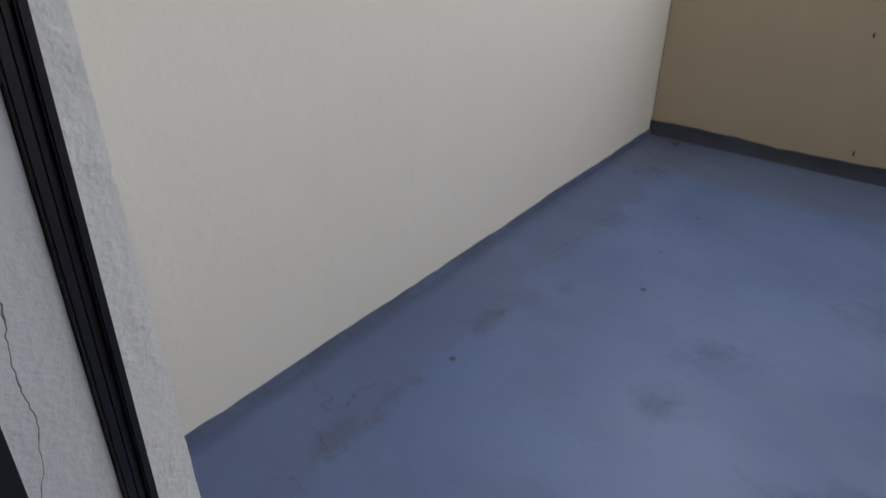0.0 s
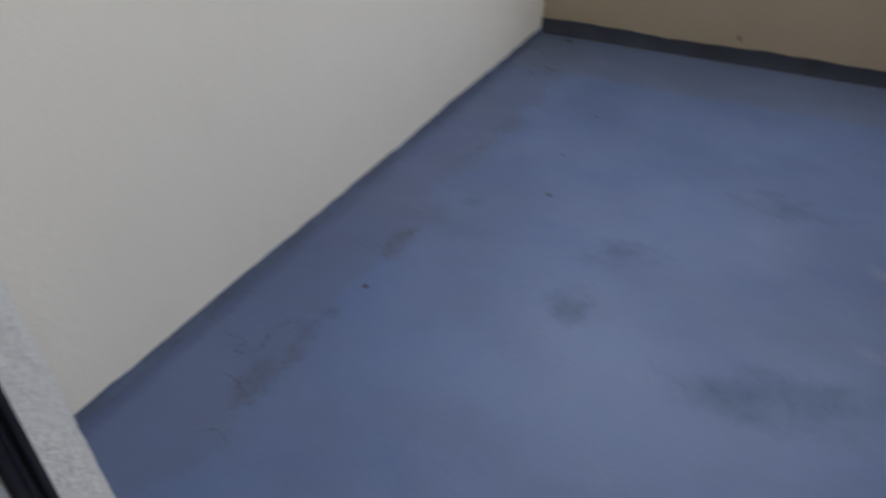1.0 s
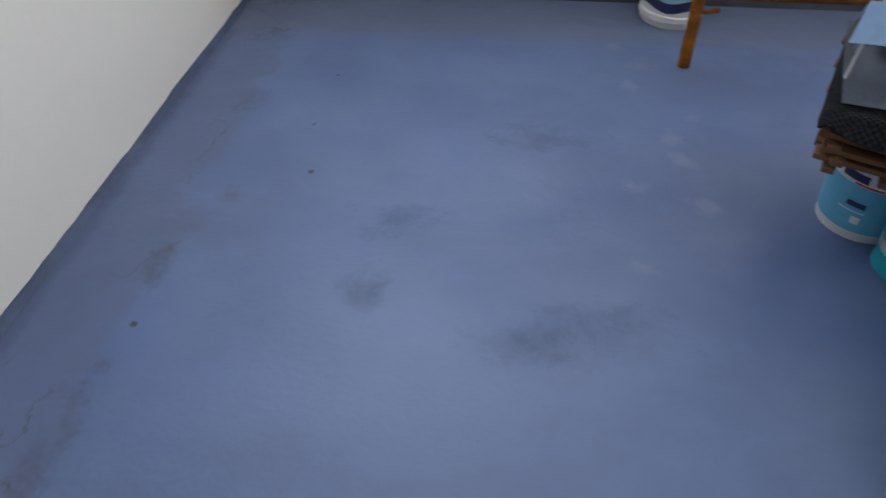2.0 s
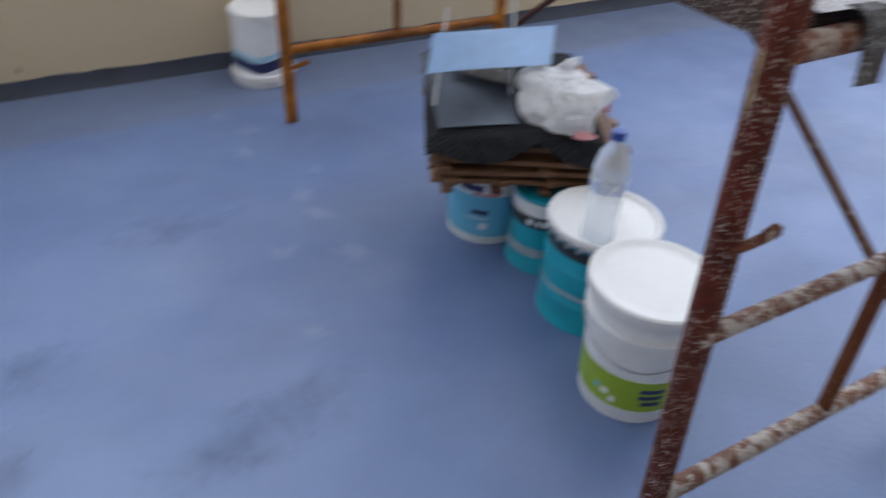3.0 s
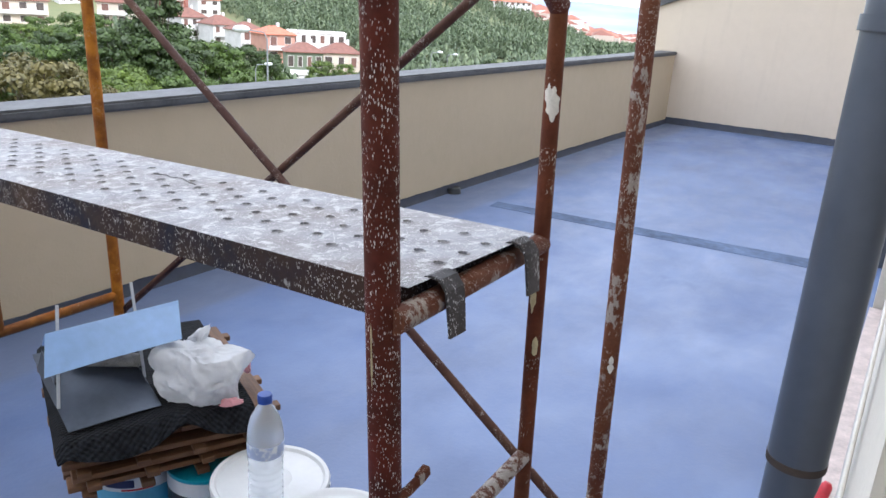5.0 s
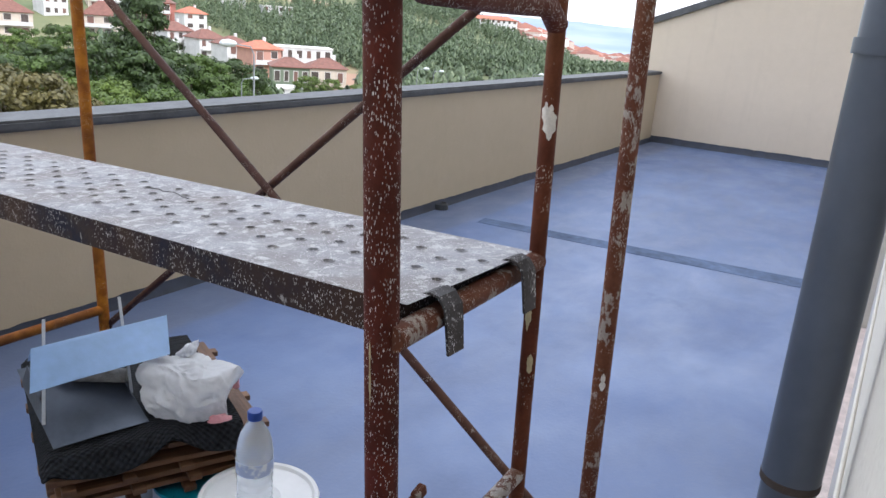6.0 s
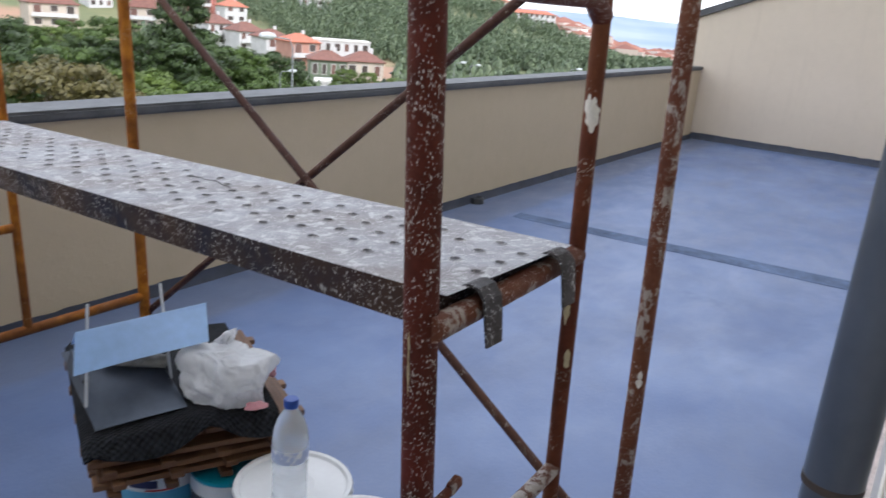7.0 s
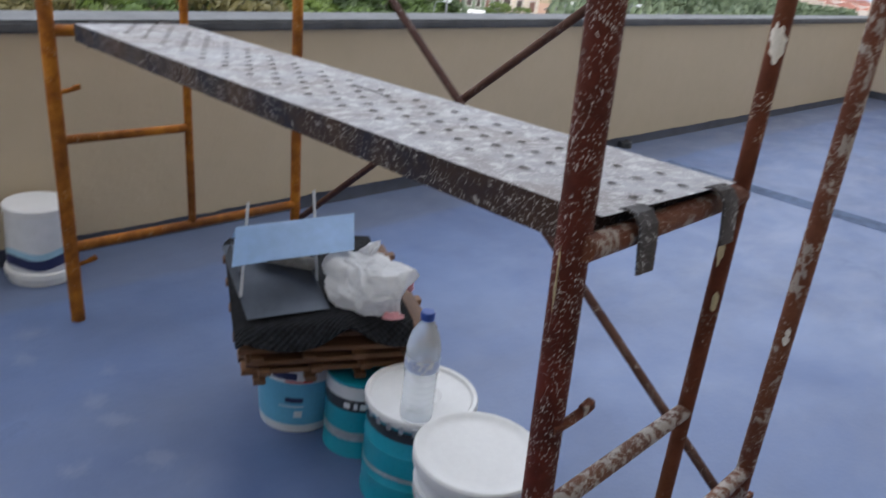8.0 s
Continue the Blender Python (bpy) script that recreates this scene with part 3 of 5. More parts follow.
nb, fb = NEAR_A + FRAME_W, NEAR_A + FAR_OFF + FRAME_W
OUT = Vector((-0.008, 0, 0))
for (p, z0), (q, z1) in (((nb, 0.158), (fb, 1.665)), ((nb, 1.925), (fb, 0.216))):
    t = thing("scaffold_brace", Matrix.Translation(lean(p, z0)), "thin brown steel cross brace of the scaffold", "scaffold brace", "cross braces")
    bm = bmesh.new()
    d = lean(q, z1) - lean(p, z0)
    off = OUT if z0 < 1 else -OUT * 2.4
    tube(bm, [off - d * 0.01, off + d * 0.5, off + d * 1.01], 0.0135, 14)
    part("bar", bm, M_BRACE, t, smooth=True)
    for e in (Vector((0, 0, 0)), d):
        bm = bmesh.new()
        box(bm, (-0.004, -0.03, -0.016), (0.004, 0.03, 0.016), 0.003, Matrix.Translation(off * 0.6 + e))
        part("flattened_end", bm, M_BRACE, t)


def deck_board():
    """A pressed-steel deck board with staggered holes, folded edges and hook plates."""
    near, far = Vector((2.70, 2.895, 1.166)), Vector((2.785, 5.015, 1.078))
    d = far - near
    length = d.length
    yaw = math.degrees(math.atan2(-d.x, d.y))
    tilt = math.degrees(math.asin(d.z / length))
    t = thing("scaffold_board", Matrix.Translation(near) @ pose(0, 0, 0, 0, 0, yaw) @ pose(0, 0, 0, tilt, 0, 0), "perforated steel scaffold board spattered with white paint", "scaffold board")
    W, cols, pitch, cw, Y0 = 0.365, 7, 0.0628, 0.033, -0.0067
    rows = int(length / pitch)
    bm = bmesh.new()
    for i in range(rows):
        for j in range(cols):
            x0, y0 = (j - cols / 2) * cw, Y0 + i * pitch
            cx, cy = x0 + cw / 2, y0 + pitch / 2
            ring = [(x0, y0), (cx, y0), (x0 + cw, y0), (x0 + cw, cy), (x0 + cw, y0 + pitch), (cx, y0 + pitch), (x0, y0 + pitch), (x0, cy)]
            outer = [bm.verts.new((x, y, 0.0)) for x, y in ring]
            if (i + j) % 2 == 0:
                bm.faces.new(outer)
                continue
            def circle(r, z):
                return [bm.verts.new((cx + r * math.cos(radians(-135 + 45 * k)), cy + r * math.sin(radians(-135 + 45 * k)), z)) for k in range(8)]
            loops = [outer, circle(0.0128, 0.0006), circle(0.0104, 0.0026), circle(0.0086, 0.0022), circle(0.0082, -0.008)]
            for a, b in zip(loops, loops[1:]):
                for k in range(8):
                    bm.faces.new((a[k], a[(k + 1) % 8], b[(k + 1) % 8], b[k]))
        for e0, e1 in ((-W / 2, -cols / 2 * cw), (cols / 2 * cw, W / 2)):
            ya, yb = Y0 + i * pitch, Y0 + (i + 1) * pitch
            bm.faces.new([bm.verts.new((x, y, 0.0)) for x, y in ((e0, ya), (e1, ya), (e1, yb), (e0, yb))])
    bmesh.ops.remove_doubles(bm, verts=bm.verts, dist=0.0004)
    part("deck", bm, M_BOARD, t, "grey perforated deck crusted with paint")
    L = Y0 + rows * pitch
    for s in (-1, 1):
        bm = bmesh.new()
        x = s * W / 2
        box(bm, (min(x, x - s * 0.003) , 0.02, -0.052), (max(x, x - s * 0.003), L, -0.001))
        box(bm, (min(x, x - s * 0.03), 0.02, -0.055), (max(x, x - s * 0.03), L, -0.052))
        part("side_flange", bm, M_BOARD_EDGE, t, "rusty brown folded edge with splashes")
    for y, s in ((0.02, 1), (L, -1)):
        bm = bmesh.new()
        box(bm, (-W / 2 + 0.003, min(y, y + s * 0.003), -0.05), (W / 2 - 0.003, max(y, y + s * 0.003), -0.002))
        part("end_flange", bm, M_BOARD_EDGE, t)
    for y, s in ((0.02, -1), (L, 1)):
        for x in (-W / 2 + 0.075, W / 2 - 0.062):
            bm = bmesh.new()
            prof = [(-0.016, -0.003), (-0.027, 0.001), (-0.04, -0.002), (-0.051, -0.016), (-0.054, -0.04), (-0.058, -0.085)]
            w = 0.022
            pv = None
            for k, (a, z) in enumerate(prof):
                ww = w * (0.9 if k == len(prof) - 1 else 1)
                n = prof[min(k + 1, 5)][0] - prof[max(k - 1, 0)][0], prof[min(k + 1, 5)][1] - prof[max(k - 1, 0)][1]
                ln = math.hypot(*n)
                nx, nz = -n[1] / ln * 0.004, n[0] / ln * 0.004
                cur = [bm.verts.new((x + e * ww, y - s * a - s * nx * g, z + nz * g)) for e in (-1, 1) for g in (0, -1)]
                cur = [cur[0], cur[2], cur[3], cur[1]]
                if pv:
                    for q in range(4):
                        bm.faces.new((pv[q], pv[(q + 1) % 4], cur[(q + 1) % 4], cur[q]))
                else:
                    bm.faces.new(cur)
                pv = cur
            bm.faces.new(pv[::-1])
            part("hook", bm, M_HOOK, t, "dark steel hook plate over the rung")
    return t


M_HOOK = scaffold_paint("dark_hook_steel", (0.06, 0.06, 0.068), (0.035, 0.034, 0.038), (0.08, 0.06, 0.05), (0.55, 0.55, 0.56), 0.1, 0.0)
deck_board()

# ---------------------------------------------------------------- tap on the house front
M_CHROME = plain("worn_nickel", (0.62, 0.57, 0.52), 0.28, 1.0, 0.2, 40, 0.1)
M_BRASS = plain("dull_brass", (0.36, 0.27, 0.2), 0.42, 1.0, 0.3, 40, 0.2)
M_REDGRIP = plain("red_plastic_grip", (0.55, 0.03, 0.05), 0.4, 0, 0.2, 60, 0.1)
M_WHITEPIPE = plain("white_plastic_pipe", (0.72, 0.70, 0.67), 0.45, 0, 0.12, 25, 0.1)

tap = thing("garden_tap", pose(2.70, FACADE, 0.875), "brass garden tap with red lever handles on the house front", "tap")
bm = bmesh.new()
tube(bm, [(0.055, -0.01, -0.03), (0.045, 0.02, -0.01), (0.01, 0.075, 0.012), (-0.012, 0.105, 0.016)], [0.011, 0.011, 0.0115, 0.012], 14)
part("supply_pipe", bm, M_WHITEPIPE, tap, smooth=True)
bm = bmesh.new()
tube(bm, [(0.0, 0.085, 0.014), (-0.012, 0.112, 0.016)], [0.017, 0.017], 6)
tube(bm, [(-0.012, 0.108, 0.016), (-0.026, 0.125, 0.012), (-0.03, 0.13, -0.012), (-0.031, 0.132, -0.05)], [0.015, 0.0165, 0.0155, 0.012], 16)
tube(bm, [(-0.031, 0.132, -0.045), (-0.031, 0.132, -0.062)], [0.0165, 0.0165], 6)
part("body", bm, M_BRASS, tap, "dull brass tap body", smooth=True)
bm = bmesh.new()
tube(bm, [(-0.022, 0.122, 0.014), (-0.045, 0.148, 0.022)], [0.011, 0.012], 14)
tube(bm, [(-0.045, 0.148, 0.022), (-0.056, 0.160, 0.026)], [0.016, 0.013], 6)
tube(bm, [(-0.04, 0.128, 0.02), (-0.04, 0.128, 0.042)], [0.010, 0.009], 10)
part("side_outlet", bm, M_CHROME, tap, "nickel side outlet", smooth=True)
for base, d, n in (((0.012, 0.05, 0.02), (0.018, -0.012, 0.062), "upper"), ((0.022, 0.05, -0.012), (0.004, 0.0, -0.05), "lower")):
    p, d = Vector(base), Vector(d)
    bm = bmesh.new()
    tube(bm, [p, p + d * 0.45], [0.0075, 0.0065], 12)
    lever = part("lever_stem", bm, M_CHROME, tap, "nickel lever stem", smooth=True)
    bm = bmesh.new()
    tube(bm, [p + d * 0.4, p + d * 0.5, p + d * 1.2, p + d * 1.28], [0.007, 0.0105, 0.0095, 0.006], 14)
    part("grip", bm, M_REDGRIP, lever, "red plastic lever grip", smooth=True)
tap.scale = (0.9, 0.78, 0.95)

# ---------------------------------------------------------------- buckets and cans
M_WHITE = plain("white_plastic", (0.68, 0.69, 0.71), 0.38, 0, 0.06, 18, 0.08)
M_LID = plain("dusty_white_lid", (0.68, 0.68, 0.685), 0.5, 0, 0.045, 9, 0.15)
M_GREEN = plain("green_label", (0.26, 0.38, 0.02), 0.4, 0, 0.08, 12, 0.05)
M_BLUE = plain("light_blue_label", (0.13, 0.40, 0.60), 0.35, 0, 0.1, 12, 0.05)
M_PALEBLUE = plain("pale_blue_print", (0.35, 0.55, 0.68), 0.4, 0, 0.1, 12, 0.05)
M_TURQ = plain("turquoise_label", (0.02, 0.29, 0.40), 0.32, 0, 0.1, 14, 0.05)
M_NAVY = plain("navy_ink", (0.02, 0.025, 0.09), 0.4, 0, 0.15, 20, 0.05)
M_BLACK = plain("black_ink", (0.02, 0.022, 0.026), 0.4, 0, 0.2, 20, 0.05)
M_TIN = plain("crimped_tin", (0.6, 0.6, 0.6), 0.35, 0.7, 0.2, 30, 0.15)
M_INKRED = plain("red_ink", (0.5, 0.02, 0.03), 0.4, 0, 0.1, 20, 0.05)
M_STEELWIRE = plain("wire_steel", (0.35, 0.35, 0.36), 0.35, 1.0, 0.15, 30, 0.05)


def band(bm, r0, r1, z0, z1, a0=0.0, a1=360.0, n=40, wave=0.0):
    """A curved label patch round the z axis."""
    prev = None
    for i in range(n + 1):
        a = radians(a0 + (a1 - a0) * i / n)
        w = wave * math.sin(4 * a)
        cur = [bm.verts.new((r * math.cos(a), r * math.sin(a), z + w)) for r, z in ((r0, z0), (r1, z1))]
        if prev:
            bm.faces.new((prev[0], cur[0], cur[1], prev[1]))
        prev = cur
    return bm


def bars(parent, name, mat, facing, rows, rb, rt, h, proud=0.0016):
    """Printing on a bucket that cannot be read: plain bars. rows: angle, width in degrees, height, tallness."""
    for da, wa, z, tall in rows:
        f = lambda q: rb + (rt - rb) * q / h + proud
        bm = bmesh.new()
        band(bm, f(z), f(z + tall), z, z + tall, facing + da - wa / 2, facing + da + wa / 2, 6)
        part(name, bm, mat, parent)


def bucket_body(t, rb, rt, h, mat=None):
    bm = bmesh.new()
    lathe(bm, [(0, 0.004), (rb - 0.012, 0.004), (rb - 0.008, 0.0), (rb - 0.001, 0.0), (rb, 0.004), (rt, h), (rt - 0.002, h + 0.002), (rt - 0.004, h)], 56)
    return part("body", bm, mat or M_WHITE, t, smooth=True)


FACE = math.degrees(math.atan2(2.38 - 3.4, 1.7 - 2.9))     # towards the doorway

# large white bucket with green band
t = thing("paint_bucket", pose(2.862, 3.30, 0), "large white plastic bucket with green label and closed lid", "bucket", "paint buckets")
RB, RT, HB = 0.124, 0.146, 0.36
body = bucket_body(t, RB, RT, HB - 0.012)
rr = lambda z: RB + (RT - RB) * z / HB
bm = bmesh.new()
band(bm, rr(0.045) + 0.001, rr(0.15) + 0.001, 0.045, 0.15, 0, 360, 56)
part("label_band", bm, M_GREEN, body, "green printed band")
bars(body, "print", M_NAVY, FACE, [(28, 26, 0.112, 0.014), (28, 26, 0.09, 0.014), (30, 22, 0.068, 0.014)], RB, RT, HB, 0.002)
bars(body, "print", M_WHITE, FACE, [(-22, 9, 0.075, 0.02), (-12, 7, 0.058, 0.02)], RB, RT, HB, 0.002)
bars(body, "print", M_BLUE, FACE, [(-32, 7, 0.082, 0.016)], RB, RT, HB, 0.002)
bm = bmesh.new()
lathe(bm, [(rr(0.27), 0.262), (rr(0.27) + 0.009, 0.262), (rr(0.28) + 0.010, 0.28), (rr(0.28) + 0.001, 0.278)], 56)
part("rim_ring", bm, M_WHITE, body, smooth=True)
bm = bmesh.new()
lathe(bm, [(RT - 0.002, HB - 0.03), (RT + 0.008, HB - 0.032), (RT + 0.012, HB - 0.026), (RT + 0.013, HB + 0.002), (RT + 0.009, HB + 0.007), (RT - 0.002, HB + 0.006), (RT - 0.009, HB + 0.0005), (RT - 0.03, HB - 0.0005), (0.07, HB + 0.001), (0, HB + 0.001)], 64)
part("lid", bm, M_LID, t, "dusty white snap-on lid", smooth=True)
bm = bmesh.new()
pts = [Vector(((RT + 0.006) * math.cos(radians(FACE + 75 - 150 * i / 14)), (RT + 0.006) * math.sin(radians(FACE + 75 - 150 * i / 14)), 0.27 - 0.075 * math.sin(math.pi * i / 14))) for i in range(15)]
tube(bm, pts, 0.0022, 8)
part("handle", bm, M_STEELWIRE, t, "thin wire handle", smooth=True)

# turquoise tin with crimped lid
t = thing("paint_tin", pose(2.968, 3.612, 0), "turquoise paint tin with crimped white metal lid", "paint tin", "paint tins")
R4, H4 = 0.148, 0.312
bm = bmesh.new()
lathe(bm, [(0, 0.005), (R4 - 0.004, 0.005), (R4 - 0.002, 0.0), (R4 + 0.002, 0.001), (R4 + 0.002, 0.006), (R4, 0.01), (R4, 0.085), (R4 + 0.002, 0.09), (R4, 0.095), (R4, 0.19), (R4 + 0.002, 0.195), (R4, 0.2), (R4, H4 - 0.03)], 56)
body = part("body", bm, M_TURQ, t, smooth=True)
bm = bmesh.new()
band(bm, R4 + 0.0012, R4 + 0.0012, 0.245, 0.278, 0, 360, 56)
part("label_band", bm, M_BLACK, body, "black printed band")
bm = bmesh.new()
band(bm, R4 + 0.0012, R4 + 0.0012, 0.115, 0.128, 0, 360, 56, 0.004)
part("label_stripe", bm, M_TIN, body, "pale wavy stripe")
bm = bmesh.new()
lathe(bm, [(R4, H4 - 0.028), (R4 + 0.006, H4 - 0.02), (R4 + 0.009, H4 - 0.004), (R4 + 0.006, H4 + 0.003), (R4 - 0.004, H4 + 0.002), (R4 - 0.010, H4 - 0.006), (0.06, H4 - 0.005), (0.056, H4 - 0.003), (0.052, H4 - 0.005), (0, H4 - 0.005)], 64)
lid = part("lid", bm, M_LID, t, "white metal lid", smooth=True)
for i in range(26):
    a = 2 * math.pi * i / 26
    bm = bmesh.new()
    box(bm, (-0.006, -0.0015, -0.017), (0.006, 0.0025, 0.012), 0.001, Matrix.Translation(((R4 + 0.007) * math.cos(a), (R4 + 0.007) * math.sin(a), H4 - 0.022)) @ pose(0, 0, 0, 0, 0, math.degrees(a) + 90) @ pose(0, 0, 0, 14, 0, 0))
    part("crimp_tab", bm, M_TIN, lid)

# smaller turquoise tin
t = thing("paint_tin", pose(2.975, 3.872, 0), "small turquoise paint tin with black and white bands", "paint tin", "paint tins")
R3, H3 = 0.107, 0.258
bm = bmesh.new()
lathe(bm, [(0, 0.004), (R3 - 0.003, 0.004), (R3 - 0.001, 0), (R3 + 0.0015, 0.001), (R3 + 0.001, 0.008), (R3, 0.01), (R3, H3 - 0.012), (R3 + 0.002, H3 - 0.008), (R3 + 0.001, H3), (R3 - 0.005, H3), (R3 - 0.006, H3 - 0.006), (0, H3 - 0.006)], 48)
body = part("body", bm, M_TURQ, t, smooth=True)
for z0, z1, mt, nm in ((0.205, 0.249, M_WHITE, "white_band"), (0.165, 0.205, M_BLACK, "black_band"), (0.062, 0.092, M_TIN, "pale_stripe")):
    bm = bmesh.new()
    band(bm, R3 + 0.001, R3 + 0.001, z0, z1, 0, 360, 48)
    part(nm, bm, mt, body)
bars(body, "print", M_WHITE, FACE, [(-12, 10, 0.175, 0.02), (2, 6, 0.175, 0.02), (14, 10, 0.175, 0.02)], R3, R3, H3, 0.0022)

# light blue bucket of primer under the stack
t = thing("paint_bucket", pose(2.905, 4.095, 0), "white plastic paint bucket with light blue label", "bucket", "paint buckets")
RB, RT, HB = 0.122, 0.136, 0.262
body = bucket_body(t, RB, RT, HB - 0.004)
rr = lambda z: RB + (RT - RB) * z / HB
bm = bmesh.new()
band(bm, rr(0.03) + 0.001, rr(0.185) + 0.001, 0.03, 0.185, 0, 360, 56)
part("label_band", bm, M_BLUE, body, "light blue printed band")
bars(body, "print", M_NAVY, FACE, [(-6, 34, 0.198, 0.026), (8, 24, 0.115, 0.018)], RB, RT, HB, 0.0022)
bars(body, "print", M_INKRED, FACE, [(14, 36, 0.188, 0.006)], RB, RT, HB, 0.0022)
bars(body, "print", M_WHITE, FACE, [(14, 11, 0.06, 0.024), (4, 34, 0.098, 0.004)], RB, RT, HB, 0.0022)
bm = bmesh.new()
lathe(bm, [(RT - 0.002, HB - 0.022), (RT + 0.006, HB - 0.02), (RT + 0.006, HB - 0.002), (RT, HB), (0, HB - 0.003)], 56)
part("lid", bm, M_WHITE, t, smooth=True)

# bucket by the parapet
t = thing("paint_bucket", pose(2.59, 5.463, 0), "dirty white plastic bucket with navy wave label by the parapet", "bucket", "paint buckets")
RB, RT, HB = 0.128, 0.118, 0.315
body = bucket_body(t, RB, RT, HB - 0.004)
rr = lambda z: RB + (RT - RB) * z / HB
F2 = math.degrees(math.atan2(2.38 - 5.46, 1.7 - 2.57))
bm = bmesh.new()
band(bm, rr(0.075) + 0.0012, rr(0.12) + 0.0012, 0.075, 0.118, 0, 360, 56, 0.008)
part("label_wave", bm, M_NAVY, body, "navy wavy band")
bm = bmesh.new()
band(bm, rr(0.118) + 0.001, rr(0.15) + 0.001, 0.117, 0.145, 0, 360, 56, 0.008)
part("label_wave", bm, M_PALEBLUE, body, "pale blue wavy band")
bm = bmesh.new()
lathe(bm, [(RT - 0.002, HB - 0.03), (RT + 0.005, HB - 0.03), (RT + 0.006, HB - 0.004), (RT + 0.002, HB), (RT - 0.012, HB - 0.001), (RT - 0.02, HB - 0.006), (0, HB - 0.005)], 56)
part("lid", bm, M_LID, t, smooth=True)
bm = bmesh.new()
lathe(bm, [(RB - 0.002, 0.055), (RB + 0.008, 0.052), (RB + 0.01, 0.03), (RB + 0.001, 0.026)], 56)
part("rim_ring", bm, M_LID, body, smooth=True)

# ---------------------------------------------------------------- stack of deck tiles, mat, sheet metal, bag, bottle
M_WOOD = Mat("brown_stained_wood", 0.65)
_g = M_WOOD.noise(6, 6, 0.6, lo=0.3, hi=0.7, at=M_WOOD.stretch(1.2, 14, 14))
_f = M_WOOD.noise(60, 3, lo=0.3, hi=0.7)
M_WOOD.color(M_WOOD.mix(M_WOOD.math("MULTIPLY", M_WOOD.math("ADD", _g, M_WOOD.random()), 0.5), (0.05, 0.022, 0.011), (0.21, 0.105, 0.05)))
M_WOOD.bump(M_WOOD.math("ADD", _g, _f), 0.4, 0.0015)
M_WOOD = M_WOOD.m
_m = Mat("black_rubber_mat", 0.9)
_m.b.inputs["Specular IOR Level"].default_value = 0.25
_wv = _m.math("MULTIPLY", _m.noise(30, 3, lo=0.2, hi=0.8), 2.2)
_w = _m.math("MULTIPLY", _m.math("SINE", _m.math("ADD", _m.math("MULTIPLY", _m.axis(0), 300.0), _wv), 0.0), _m.math("SINE", _m.math("ADD", _m.math("MULTIPLY", _m.axis(1), 480.0), _wv), 0.0))
_n = _m.noise(40, 4, lo=0.3, hi=0.7)
_m.color(_m.mix(_m.range(_m.math("ADD", _m.math("MULTIPLY", _w, 0.4), _n), -0.3, 1.3), (0.002, 0.002, 0.003), (0.018, 0.02, 0.025)))
_m.bump(_m.math("ADD", _w, _n), 0.9, 0.004)
M_MAT = _m.m
M_ZINC = plain("galvanised_sheet", (0.10, 0.115, 0.145), 0.45, 0.45, 0.2, 7, 0.05)
M_BLUESHEET = plain("pale_blue_sheet", (0.36, 0.53, 0.84), 0.4, 0, 0.1, 6, 0.06)
_t = M_BLUESHEET.node_tree      # thin enough for the straps behind to show faintly
_c = _t.nodes.new("ShaderNodeBsdfTransparent")
_x = _t.nodes.new("ShaderNodeMixShader")
_x.inputs[0].default_value = 0.1
_t.links.new(_t.nodes["Principled BSDF"].outputs[0], _x.inputs[1])
_t.links.new(_c.outputs[0], _x.inputs[2])
_t.links.new(_x.outputs[0], _t.nodes["Material Output"].inputs["Surface"])
M_STRAP = plain("pale_metal_strap", (0.52, 0.54, 0.58), 0.42, 0.6, 0.12, 30, 0.05)

STACK = Matrix.Translation((2.628, 3.99, 0.264)) @ pose(0, 0, 0, 0, 0, -27)
TW, TD = 0.53, 0.62


def deck_tile(z, dx, dy, rot, label, wide, deep, n):
    """A wooden deck tile: slats over battens whose ends stand proud."""
    t = thing("deck_tile", STACK @ pose(dx, dy, z, 0, 0, rot), label, "deck tile", "stacked deck tiles")
    w = deep / n
    bm = bmesh.new()
    box(bm, (0, 0, 0), (wide, w * 0.84, 0.016), 0.0025)
    mesh = link_mesh("slat", bm, M_WOOD)
    for i in range(n):
        ob = new("slat", mesh)
        ob.parent = t
        ob.matrix_basis = pose(random.uniform(-0.006, 0.006), i * w, 0.018, 0, 0, random.uniform(-0.5, 0.5))
    for k in range(4):
        x = 0.035 + k * (wide - 0.10) / 3
        bm = bmesh.new()
        box(bm, (x, -0.026, 0.0), (x + 0.034, deep + 0.022, 0.0175), 0.0025)
        part("batten", bm, M_WOOD, t)
    return t


for i, (dx, dy, r) in enumerate(((0.0, 0.004, 0.0), (0.012, -0.012, 1.2), (-0.008, 0.0, -1.0))):
    deck_tile(i * 0.0355, dx, dy, r, "brown stained slatted wooden deck tile in a stack on paint buckets", TW, TD, 9)
deck_tile(3 * 0.0355, 0.555, 0.01, 90.6, "brown slatted wooden deck tile with pegs standing out", TD, 0.55, 8)
ZS = 4 * 0.0355 + 0.006

mat_thing = thing("rubber_mat", STACK @ pose(0, 0, ZS), "black ribbed rubber mat sagging over the deck tiles", "mat")


def mat_fn(u, v):
    x, y = -0.012 + u * (TW - 0.028), -0.028 + v * (TD + 0.05)
    z = 0.012 + 0.006 * noise.noise(Vector((x * 5, y * 5, 2))) + 0.0012 * noise.noise(Vector((x * 60, y * 60, 4)))
    if v < 0.06:
        z += -0.9 * (0.06 - v) * (0.3 + 0.7 * abs(math.sin(u * 5.2)))
    z += 0.03 * math.exp(-((u - 0.62) / 0.13) ** 2) * math.exp(-(v / 0.16) ** 2)
    if u < 0.04:
        z -= (0.04 - u) * 0.5
    return Vector((x, y, z))


